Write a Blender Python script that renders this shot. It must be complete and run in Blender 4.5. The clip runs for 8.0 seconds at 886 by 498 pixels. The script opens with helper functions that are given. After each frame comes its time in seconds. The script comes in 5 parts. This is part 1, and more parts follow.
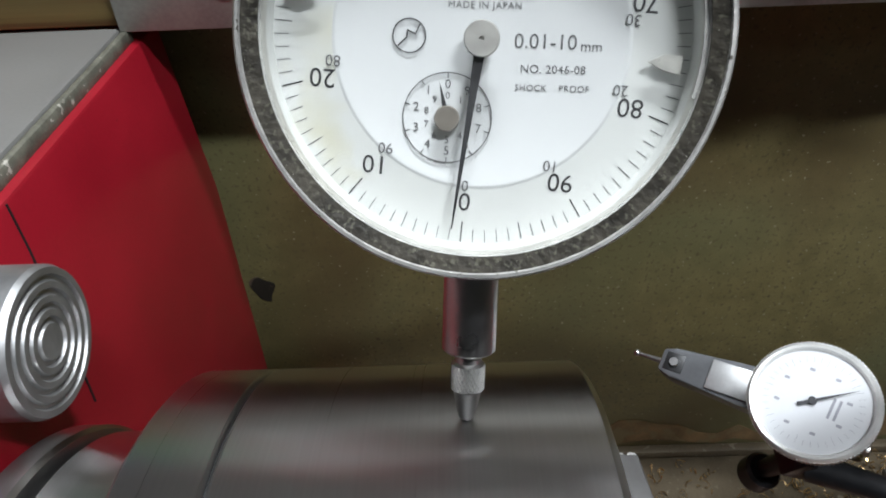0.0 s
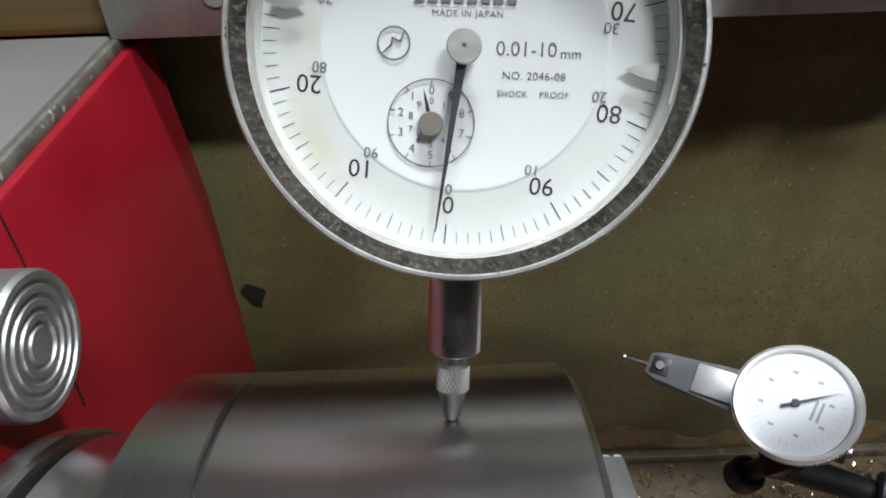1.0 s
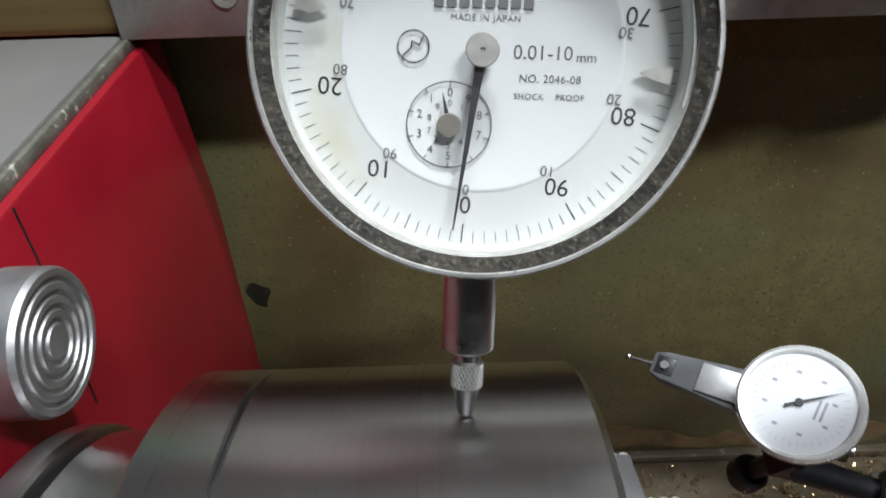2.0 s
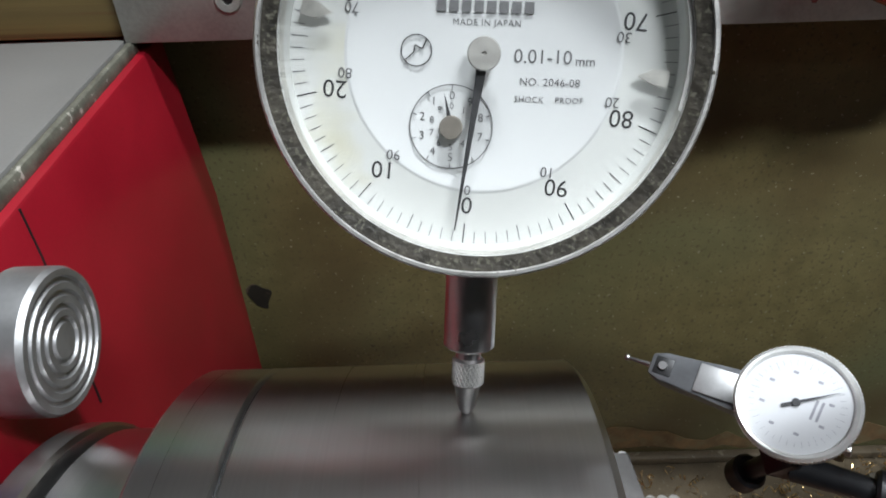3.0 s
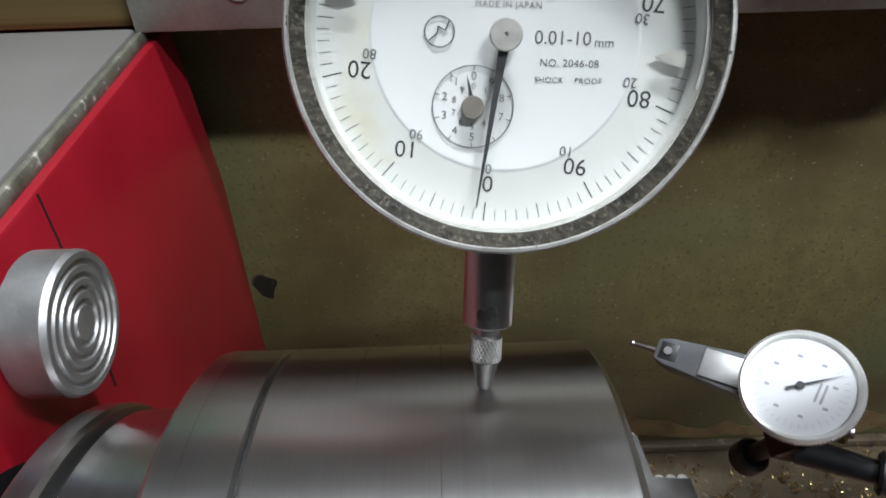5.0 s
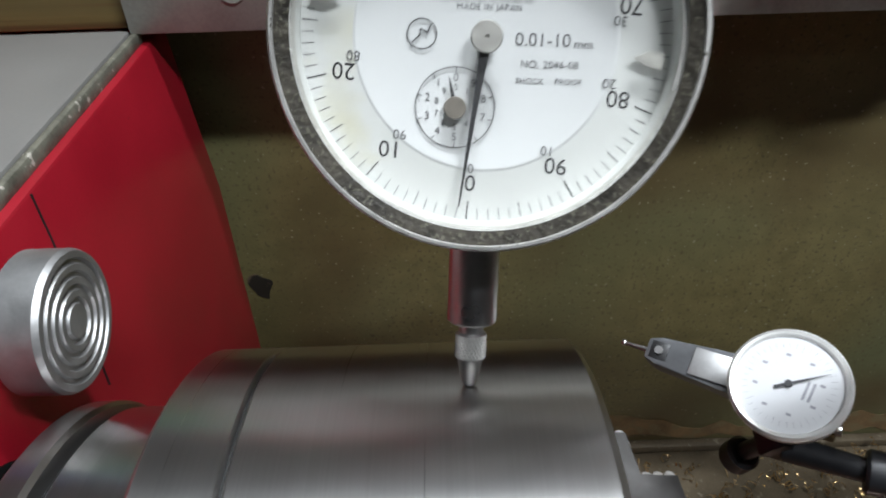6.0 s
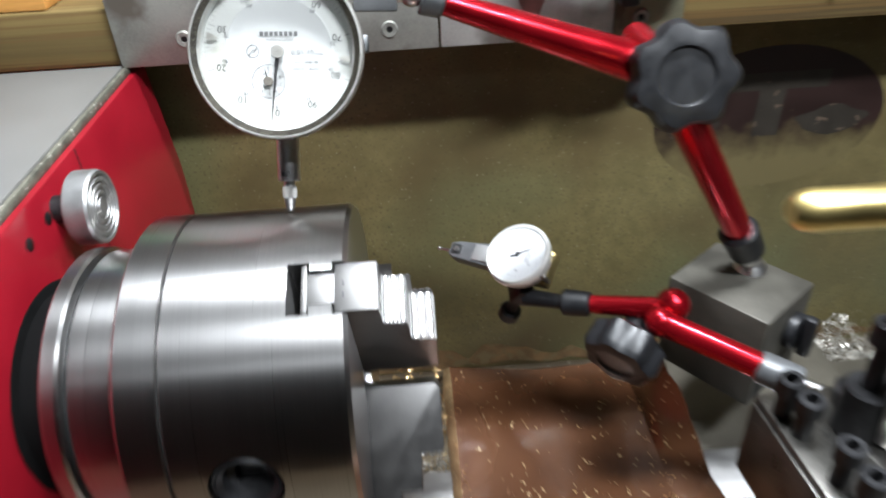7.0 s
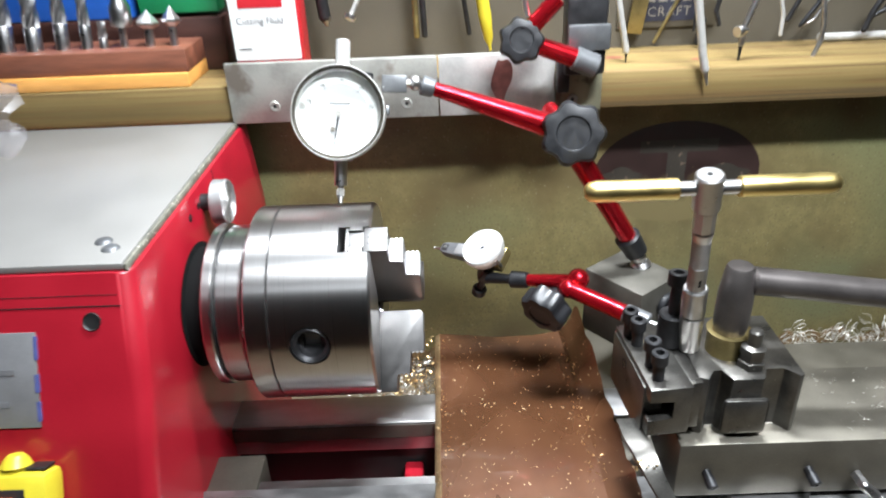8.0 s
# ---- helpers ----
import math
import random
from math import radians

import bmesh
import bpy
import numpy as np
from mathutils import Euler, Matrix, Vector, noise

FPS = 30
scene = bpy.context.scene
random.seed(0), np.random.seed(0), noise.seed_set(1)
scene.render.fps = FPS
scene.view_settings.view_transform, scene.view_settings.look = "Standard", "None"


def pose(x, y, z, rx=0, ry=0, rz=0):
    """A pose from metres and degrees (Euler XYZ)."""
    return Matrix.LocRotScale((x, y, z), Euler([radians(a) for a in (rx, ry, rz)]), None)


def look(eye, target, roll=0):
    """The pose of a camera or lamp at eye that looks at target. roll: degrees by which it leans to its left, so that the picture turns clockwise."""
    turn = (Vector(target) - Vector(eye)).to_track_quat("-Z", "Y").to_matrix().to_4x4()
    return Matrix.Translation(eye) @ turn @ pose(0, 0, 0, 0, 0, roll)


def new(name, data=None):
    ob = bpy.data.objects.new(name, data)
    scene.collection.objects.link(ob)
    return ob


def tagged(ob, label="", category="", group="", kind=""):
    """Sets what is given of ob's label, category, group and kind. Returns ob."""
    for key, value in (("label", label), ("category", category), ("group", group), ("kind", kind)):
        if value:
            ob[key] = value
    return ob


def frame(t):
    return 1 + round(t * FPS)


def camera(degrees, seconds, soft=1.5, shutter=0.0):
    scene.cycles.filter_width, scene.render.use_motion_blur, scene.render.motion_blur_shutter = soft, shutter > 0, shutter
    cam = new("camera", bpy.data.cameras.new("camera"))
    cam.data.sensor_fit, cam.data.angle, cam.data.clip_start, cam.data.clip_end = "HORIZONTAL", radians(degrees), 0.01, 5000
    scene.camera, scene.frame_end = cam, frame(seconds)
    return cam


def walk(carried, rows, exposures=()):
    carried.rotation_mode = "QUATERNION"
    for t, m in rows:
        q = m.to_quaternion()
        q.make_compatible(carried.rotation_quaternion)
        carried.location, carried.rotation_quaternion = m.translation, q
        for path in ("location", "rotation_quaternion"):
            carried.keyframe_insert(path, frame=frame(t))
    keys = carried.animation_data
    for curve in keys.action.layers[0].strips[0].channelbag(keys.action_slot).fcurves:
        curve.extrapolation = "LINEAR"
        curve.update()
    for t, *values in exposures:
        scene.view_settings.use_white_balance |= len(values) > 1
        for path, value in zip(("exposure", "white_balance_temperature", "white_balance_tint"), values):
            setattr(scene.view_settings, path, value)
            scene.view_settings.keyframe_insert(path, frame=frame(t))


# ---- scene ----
cam = camera(64.0, 8.0, soft=1.9, shutter=0.5)
# seconds, eye x y z, Euler x y z
PATH = [
    (0, -0.0006, -0.0541, 0.4035, 51.91, 2.19, -0.31),
    (0.5, 0.0003, -0.0558, 0.4035, 52.42, 2.07, -0.66),
    (1, 0.0005, -0.0563, 0.4042, 52.51, 1.85, -0.85),
    (1.5, -0.0023, -0.0581, 0.4051, 52.43, 1.92, -0.98),
    (2, -0.0020, -0.0581, 0.4054, 52.55, 1.64, -0.77),
    (2.2, -0.0025, -0.0594, 0.4069, 52.50, 1.52, -0.85),
    (3.3, -0.0022, -0.0602, 0.4054, 52.97, 1.59, -0.73),
    (3.5, -0.0014, -0.0597, 0.4041, 53.03, 1.59, -0.69),
    (4, -0.0026, -0.0626, 0.4063, 52.58, 1.78, -1.00),
    (4.5, -0.0052, -0.0626, 0.4052, 52.53, 1.84, -0.98),
    (4.7, -0.0058, -0.0637, 0.4063, 52.47, 1.63, -0.98),
    (5.8, -0.0063, -0.0638, 0.4042, 52.34, 1.43, -1.07),
    (6, -0.0036, -0.0656, 0.4066, 52.51, 1.51, -1.06),
    (6.3, 0.0017, -0.0894, 0.4179, 52.49, 2.03, -1.48),
    (6.5, 0.0117, -0.1207, 0.4309, 52.47, 1.98, -2.10),
    (6.7, 0.0275, -0.1570, 0.4383, 54.79, 2.20, -2.94),
    (7, 0.0494, -0.2168, 0.4494, 55.78, 2.59, -3.69),
    (7.2, 0.0561, -0.2686, 0.4621, 57.45, 2.56, -3.46),
    (7.5, 0.0629, -0.3311, 0.4780, 58.94, 2.39, -2.42),
    (8, 0.0710, -0.4094, 0.5037, 61.87, 2.15, -0.55),
]
EXPOSURES = [(0.0, -0.62), (5.8, -0.64), (6.5, -0.66), (7.0, 0.20), (7.5, 0.72), (8.0, 0.86)]
walk(cam, [(t, pose(x, y, z, rx, ry, rz)) for t, x, y, z, rx, ry, rz in PATH], EXPOSURES)

# ---- light ----
world = bpy.data.worlds.new("workshop")
world.use_nodes = True
world.node_tree.nodes["Background"].inputs[0].default_value = (0.9, 0.95, 1.0, 1)
world.node_tree.nodes["Background"].inputs[1].default_value = 0.004
scene.world = world


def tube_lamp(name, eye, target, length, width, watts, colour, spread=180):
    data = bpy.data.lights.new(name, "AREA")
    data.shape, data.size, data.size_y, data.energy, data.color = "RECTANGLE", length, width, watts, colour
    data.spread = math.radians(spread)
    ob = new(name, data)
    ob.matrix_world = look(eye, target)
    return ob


tube_lamp("bench_lamp", (0.34, -0.42, 1.20), (0.24, 0.08, 0.25), 0.32, 0.04, 5.4, (0.91, 0.97, 1.04), 110)
tube_lamp("wall_tube_lamp", (0.13, 0.09, 1.06), (0.12, 0.03, 0.2), 0.30, 0.05, 2.7, (0.91, 0.97, 1.04), 80)
# Unseen lamp, widened and raised as fill for the chuck's dark middle.
tube_lamp("rear_fill_lamp", (0.05, -0.92, 1.15), (0.0, 0.0, 0.28), 0.9, 0.07, 0.42, (0.91, 0.97, 1.04))


# ---- materials ----
def mat(name, colour, rough=0.5, metal=0.0, var=0.25, scale=60.0, bump=0.1, grain=(1, 1, 1), spots=None, spot_scale=300.0, spot_at=0.68, spot_soft=0.05, fine=900.0, coat=0.0, rvar=0.15, flecks=()):
    """A surface with colour change at two scales, uneven gloss, fine relief and, where given, specks or stains of a second colour."""
    m = bpy.data.materials.new(name)
    m.use_nodes = True
    nt = m.node_tree
    b = nt.nodes["Principled BSDF"]
    b.inputs["Metallic"].default_value = metal
    b.inputs["Coat Weight"].default_value = coat
    L = nt.links.new
    tc = nt.nodes.new("ShaderNodeTexCoord")
    mp = nt.nodes.new("ShaderNodeMapping")
    mp.inputs["Scale"].default_value = grain
    L(tc.outputs["Object"], mp.inputs["Vector"])

    def noise_tex(sc, detail=4.0):
        n = nt.nodes.new("ShaderNodeTexNoise")
        n.inputs["Scale"].default_value, n.inputs["Detail"].default_value = sc, detail
        L(mp.outputs["Vector"], n.inputs["Vector"])
        return n.outputs["Fac"]

    def mapped(fac, a, z, lo, hi):
        r = nt.nodes.new("ShaderNodeMapRange")
        r.inputs["From Min"].default_value, r.inputs["From Max"].default_value = a, z
        r.inputs["To Min"].default_value, r.inputs["To Max"].default_value = lo, hi
        L(fac, r.inputs["Value"])
        return r.outputs["Result"]

    big, small = noise_tex(scale), noise_tex(fine, 2.0)
    mix = nt.nodes.new("ShaderNodeMix")
    mix.data_type = "RGBA"
    mix.inputs["A"].default_value = (*[c * (1 - var) for c in colour], 1)
    mix.inputs["B"].default_value = (*[min(1, c * (1 + var)) for c in colour], 1)
    add = nt.nodes.new("ShaderNodeMath")
    add.operation = "MULTIPLY_ADD"
    add.inputs[1].default_value = 0.35
    L(mapped(small, 0.3, 0.7, -0.5, 0.5), add.inputs[0])
    L(mapped(big, 0.3, 0.7, 0.0, 1.0), add.inputs[2])
    L(add.outputs[0], mix.inputs["Factor"])
    out = mix.outputs["Result"]
    if spots:
        n = noise_tex(spot_scale, 3.0)
        mask = mapped(n, spot_at, spot_at + spot_soft, 0.0, 1.0)
        m2 = nt.nodes.new("ShaderNodeMix")
        m2.data_type = "RGBA"
        L(mask, m2.inputs["Factor"])
        L(out, m2.inputs["A"])
        m2.inputs["B"].default_value = (*spots, 1)
        out = m2.outputs["Result"]
    for colour2, sc2, at2, *soft2 in flecks:
        m3 = nt.nodes.new("ShaderNodeMix")
        m3.data_type = "RGBA"
        L(mapped(noise_tex(sc2, 1.0), at2, at2 + (soft2[0] if soft2 else 0.03), 0.0, 1.0), m3.inputs["Factor"])
        L(out, m3.inputs["A"])
        m3.inputs["B"].default_value = (*colour2, 1)
        out = m3.outputs["Result"]
    L(out, b.inputs["Base Color"])
    L(mapped(big, 0.3, 0.7, max(0.03, rough - rvar * rough), min(1, rough + rvar * rough)), b.inputs["Roughness"])
    if bump:
        bp = nt.nodes.new("ShaderNodeBump")
        bp.inputs["Strength"].default_value, bp.inputs["Distance"].default_value = bump, 0.0004
        L(small, bp.inputs["Height"])
        L(bp.outputs["Normal"], b.inputs["Normal"])
    return m


STEEL = mat("ground_steel", (0.54, 0.53, 0.52), 0.29, 1.0, 0.035, 110, 0.0006, (0.04, 0.04, 16), None, fine=260, rvar=0.06)
STEEL_DULL = mat("dull_steel", (0.42, 0.415, 0.41), 0.42, 1.0, 0.10, 50, 0.03, (1, 3, 3), fine=500)
JAW = mat("jaw_steel", (0.170, 0.166, 0.162), 0.46, 1.0, 0.10, 80, 0.06)
CHROME = mat("satin_chrome", (0.62, 0.61, 0.60), 0.32, 1.0, 0.08, 90, 0.03)
DARK_STEEL = mat("blackened_steel", (0.035, 0.035, 0.037), 0.42, 0.6, 0.3, 120, 0.06)
POST = mat("oiled_tool_steel", (0.140, 0.134, 0.122), 0.31, 0.85, 0.30, 60, 0.08, spots=(0.35, 0.33, 0.28), spot_scale=500, spot_at=0.70)
CAST = mat("ground_cast_iron", (0.150, 0.138, 0.112), 0.42, 0.6, 0.18, 35, 0.08, spots=(0.45, 0.42, 0.33), spot_scale=420, spot_at=0.72)
MAGNET = mat("grey_magnet_case", (0.092, 0.086, 0.072), 0.52, 0.5, 0.2, 60, 0.08)
RED = mat("red_enamel", (0.30, 0.008, 0.018), 0.34, 0.0, 0.12, 25, 0.02, spots=(0.16, 0.008, 0.01), spot_scale=120, spot_at=0.74, coat=0.3)
RED_ANO = mat("red_anodised", (0.52, 0.01, 0.02), 0.24, 0.85, 0.08, 60, 0.03, coat=0.2)
TOP_GREY = mat("grey_top_plate", (0.235, 0.228, 0.214), 0.42, 0.2, 0.07, 18, 0.04, spots=(0.30, 0.29, 0.27), spot_scale=160, spot_at=0.74)
BARE_EDGE = mat("chipped_edge", (0.16, 0.155, 0.12), 0.6, 0.2, 0.4, 160, 0.2, spots=(0.55, 0.52, 0.45), spot_scale=320, spot_at=0.64)
SPLASH = mat("old_green_paint", (0.225, 0.188, 0.080), 0.42, 0.0, 0.16, 90, 0.3, spots=(0.130, 0.105, 0.046), spot_scale=11, spot_at=0.46, spot_soft=0.25, fine=1100, flecks=(((0.178, 0.180, 0.086), 7, 0.48, 0.20), ((0.135, 0.098, 0.044), 13, 0.50, 0.30), ((0.14, 0.112, 0.054), 480, 0.58, 0.12), ((0.095, 0.072, 0.040), 170, 0.72, 0.10), ((0.34, 0.31, 0.20), 460, 0.70)))
WOOD = mat("treated_softwood", (0.215, 0.150, 0.052), 0.66, 0.0, 0.22, 26, 0.35, (0.05, 3.0, 4.5), spots=(0.150, 0.092, 0.034), spot_scale=48, spot_at=0.54, spot_soft=0.05, fine=190, flecks=(((0.10, 0.075, 0.035), 9, 0.60, 0.15), ((0.19, 0.115, 0.040), 130, 0.58, 0.06)))
WOOD_RED = mat("red_hardwood", (0.20, 0.070, 0.040), 0.5, 0.0, 0.35, 40, 0.15, (0.25, 3, 3), fine=300)
WOOD_ORANGE = mat("varnished_pine", (0.75, 0.36, 0.09), 0.45, 0.0, 0.2, 34, 0.1, (0.25, 3, 3), fine=300)
COPPER = mat("brown_lacquered_sheet", (0.088, 0.036, 0.016), 0.26, 0.45, 0.16, 9, 0.05, (1.2, 0.7, 1), spots=(0.080, 0.031, 0.015), spot_scale=14, spot_at=0.55, spot_soft=0.2, fine=120, rvar=0.35, coat=0.35, flecks=(((0.120, 0.050, 0.022), 22, 0.50, 0.30), ((0.58, 0.42, 0.24), 420, 0.72)))
COPPER_EDGE = mat("worn_bright_edge", (0.36, 0.25, 0.13), 0.35, 0.7, 0.25, 80, 0.1, flecks=(((0.62, 0.5, 0.3), 600, 0.66),))
# Near-black with hardly any gloss, for shade painted behind the spindle flange.
SHADOW_BLACK = mat("shadow_black", (0.005, 0.005, 0.005), 0.95, 0.0, 0.2, 100, 0.0)
BRASS = mat("polished_brass", (0.84, 0.66, 0.27), 0.34, 1.0, 0.08, 60, 0.02)
BRASS_DULL = mat("dull_brass", (0.36, 0.29, 0.13), 0.4, 0.9, 0.2, 90, 0.06)
BLACK_PLASTIC = mat("black_moulded_plastic", (0.011, 0.0115, 0.013), 0.40, 0.0, 0.2, 200, 0.05)
BLACK = mat("plain_black", (0.012, 0.012, 0.012), 0.45, 0.0, 0.2, 100, 0.05)
PLATE = mat("stained_steel_plate", (0.36, 0.355, 0.32), 0.42, 0.45, 0.2, 45, 0.1, spots=(0.20, 0.17, 0.14), spot_scale=38, spot_at=0.58, spot_soft=0.12)
# Same stained steel as PLATE, its base lightened for the lamp's reflection.
PLATE_GLARE = mat("stained_plate_glare", (0.56, 0.55, 0.52), 0.36, 0.45, 0.22, 40, 0.1, spots=(0.30, 0.28, 0.25), spot_scale=30, spot_at=0.60, spot_soft=0.12)
PLATE_OLIVE = mat("olive_stained_plate", (0.22, 0.21, 0.14), 0.5, 0.3, 0.3, 60, 0.15, spots=(0.10, 0.09, 0.06), spot_scale=70, spot_at=0.58, spot_soft=0.1)
PALE = mat("pale_steel", (0.52, 0.51, 0.48), 0.4, 0.3, 0.1, 200, 0.05)
ARM_REFLECTION = mat("red_arm_reflection", (0.16, 0.06, 0.05), 0.5, 0.1, 0.4, 120, 0.05)
GREY_METAL = mat("grey_painted_metal", (0.15, 0.155, 0.16), 0.4, 0.5, 0.12, 90, 0.05)
DIAL_WHITE = mat("dial_face", (0.60, 0.61, 0.62), 0.5, 0.0, 0.02, 60, 0.015, spots=(0.67, 0.67, 0.62), spot_scale=110, spot_at=0.72)
DIAL_RING = mat("stained_dial_ring", (0.61, 0.62, 0.61), 0.5, 0.0, 0.03, 60, 0.02, spots=(0.52, 0.50, 0.37), spot_scale=70, spot_at=0.60, spot_soft=0.2)
GREY_BAR = mat("dull_grey_bar", (0.115, 0.103, 0.098), 0.36, 0.7, 0.15, 60, 0.06)
COUNTER = mat("tarnished_nickel", (0.27, 0.245, 0.215), 0.45, 0.4, 0.15, 400, 0.1)
HUB = mat("satin_nickel", (0.42, 0.41, 0.39), 0.45, 0.4, 0.15, 400, 0.1)
INK = mat("black_ink", (0.035, 0.035, 0.038), 0.6, 0.0, 0.1, 300, 0.0)
INK_PALE = mat("pale_ink", (0.30, 0.30, 0.33), 0.6, 0.0, 0.1, 300, 0.0)
INK_GREY = mat("grey_ink", (0.13, 0.13, 0.135), 0.6, 0.0, 0.1, 300, 0.0)
BEZEL = mat("worn_nickel", (0.52, 0.51, 0.48), 0.36, 0.45, 0.2, 260, 0.15, spots=(0.12, 0.11, 0.09), spot_scale=900, spot_at=0.66)
GRIME = mat("grimy_metal", (0.040, 0.035, 0.026), 0.5, 0.5, 0.5, 300, 0.35, spots=(0.50, 0.48, 0.42), spot_scale=3000, spot_at=0.72, flecks=(((0.10, 0.095, 0.07), 1400, 0.56, 0.15),))
SAND_GREY = mat("aluminium_cap", (0.78, 0.78, 0.75), 0.4, 0.5, 0.06, 120, 0.03)
ALU = mat("turned_aluminium", (0.44, 0.44, 0.435), 0.47, 0.85, 0.1, 120, 0.08)
TRAY = mat("oily_tray", (0.125, 0.098, 0.062), 0.5, 0.1, 0.4, 30, 0.15, spots=(0.22, 0.19, 0.14), spot_scale=260, spot_at=0.64)
SWARF = mat("steel_swarf", (0.50, 0.48, 0.43), 0.35, 0.5, 0.25, 200, 0.0)
CHIP_BRASS = mat("brass_chips", (0.72, 0.5, 0.24), 0.3, 1.0, 0.2, 200, 0.0)
RUST = mat("rust_stain", (0.20, 0.125, 0.058), 0.7, 0.0, 0.35, 60, 0.15, spots=(0.20, 0.15, 0.075), spot_scale=90, spot_at=0.50, spot_soft=0.1)
# Oval's dark red, taken near black to hold the shelf's shadow.
OVAL_RED = mat("faded_shadowed_red_paint", (0.024, 0.010, 0.008), 0.55, 0.0, 0.3, 40, 0.08, spots=(0.10, 0.08, 0.045), spot_scale=120, spot_at=0.70)
OVAL_GREY = mat("faded_grey_paint", (0.034, 0.028, 0.021), 0.6, 0.0, 0.25, 60, 0.08, spots=(0.14, 0.10, 0.07), spot_scale=150, spot_at=0.62)
PEG = mat("tan_hardboard", (0.080, 0.068, 0.048), 0.6, 0.0, 0.15, 18, 0.06)
PLASTER = mat("painted_wall", (0.32, 0.315, 0.30), 0.8, 0.0, 0.08, 3, 0.05)
CONCRETE = mat("concrete", (0.16, 0.155, 0.145), 0.8, 0.0, 0.15, 5, 0.1)
BENCH = mat("bench_board", (0.20, 0.14, 0.08), 0.6, 0.0, 0.25, 12, 0.1, (0.3, 2, 2))
RATING = mat("dull_printed_plate", (0.20, 0.20, 0.205), 0.45, 0.3, 0.12, 60, 0.05)
FILM = mat("blue_film", (0.07, 0.085, 0.24), 0.5, 0.0, 0.2, 90, 0.05)
WHITE_LABEL = mat("white_label", (0.80, 0.80, 0.78), 0.45, 0.0, 0.04, 40, 0.02)
RED_LABEL = mat("red_label", (0.55, 0.02, 0.03), 0.4, 0.0, 0.08, 60, 0.02)
BLUE = mat("blue_plastic", (0.02, 0.13, 0.55), 0.4, 0.0, 0.1, 40, 0.03)
GREEN = mat("green_plastic", (0.01, 0.30, 0.11), 0.4, 0.0, 0.1, 40, 0.03)
YELLOW = mat("yellow_plastic", (0.56, 0.47, 0.03), 0.4, 0.0, 0.1, 60, 0.03)
ORANGE = mat("orange_plastic", (0.85, 0.14, 0.03), 0.4, 0.0, 0.1, 60, 0.03)
DARK_WOOD = mat("dark_stained_wood", (0.045, 0.016, 0.011), 0.5, 0.0, 0.3, 40, 0.1, (0.25, 3, 3), fine=300)
FADED_PRINT = mat("faded_print", (0.20, 0.18, 0.15), 0.6, 0.0, 0.15, 90, 0.02)
NAVY = mat("navy_print", (0.022, 0.023, 0.036), 0.5, 0.0, 0.1, 60, 0.02)


def turned(m, amount):
    """Tool marks running round the local z axis: the gloss draws out across them."""
    nt = m.node_tree
    t = nt.nodes.new("ShaderNodeTangent")
    t.direction_type, t.axis = "RADIAL", "Z"
    b = nt.nodes["Principled BSDF"]
    b.inputs["Anisotropic"].default_value = amount
    b.inputs["Anisotropic Rotation"].default_value = 0.25
    nt.links.new(t.outputs[0], b.inputs["Tangent"])


def worn_away(m, under, low, high):
    """Paint rubbed through to the colour beneath, most of it below the height given."""
    nt = m.node_tree
    b = nt.nodes["Principled BSDF"]
    old = b.inputs["Base Color"].links[0].from_socket
    tc, sep, n, r, a, mx = (nt.nodes.new("ShaderNode" + k) for k in ("TexCoord", "SeparateXYZ", "TexNoise", "MapRange", "Math", "Mix"))
    n.inputs["Scale"].default_value, n.inputs["Detail"].default_value = 70.0, 6.0
    nt.links.new(tc.outputs["Object"], sep.inputs[0])
    nt.links.new(tc.outputs["Object"], n.inputs["Vector"])
    r.inputs["From Min"].default_value, r.inputs["From Max"].default_value = low, high
    r.inputs["To Min"].default_value, r.inputs["To Max"].default_value = 1.15, -0.75
    r.clamp = True
    nt.links.new(sep.outputs["Z"], r.inputs["Value"])
    a.operation, a.use_clamp = "MULTIPLY_ADD", True
    a.inputs[1].default_value = 1.6
    a.inputs[2].default_value = -0.4
    add = nt.nodes.new("ShaderNodeMath")
    add.operation = "ADD"
    nt.links.new(n.outputs["Fac"], add.inputs[0])
    nt.links.new(r.outputs["Result"], add.inputs[1])
    nt.links.new(add.outputs[0], a.inputs[0])
    mx.data_type = "RGBA"
    nt.links.new(a.outputs[0], mx.inputs["Factor"])
    nt.links.new(old, mx.inputs["A"])
    mx.inputs["B"].default_value = (*under, 1)
    nt.links.new(mx.outputs["Result"], b.inputs["Base Color"])


turned(STEEL, 0.70)
worn_away(OVAL_RED, (0.185, 0.150, 0.066), 0.150, 0.232)
SHADOW_BLACK.node_tree.nodes["Principled BSDF"].inputs["Specular IOR Level"].default_value = 0.08


def clear_mat(name, tint, rough, ior=1.3):
    m = bpy.data.materials.new(name)
    m.use_nodes = True
    nt = m.node_tree
    nt.nodes.remove(nt.nodes["Principled BSDF"])
    tr, gl, fr, mx = (nt.nodes.new("ShaderNode" + k) for k in ("BsdfTransparent", "BsdfGlossy", "Fresnel", "MixShader"))
    tr.inputs["Color"].default_value = (*tint, 1)
    gl.inputs["Roughness"].default_value = rough
    fr.inputs["IOR"].default_value = ior
    nt.links.new(fr.outputs[0], mx.inputs[0])
    nt.links.new(tr.outputs[0], mx.inputs[1])
    nt.links.new(gl.outputs[0], mx.inputs[2])
    nt.links.new(mx.outputs[0], nt.nodes["Material Output"].inputs["Surface"])
    return m


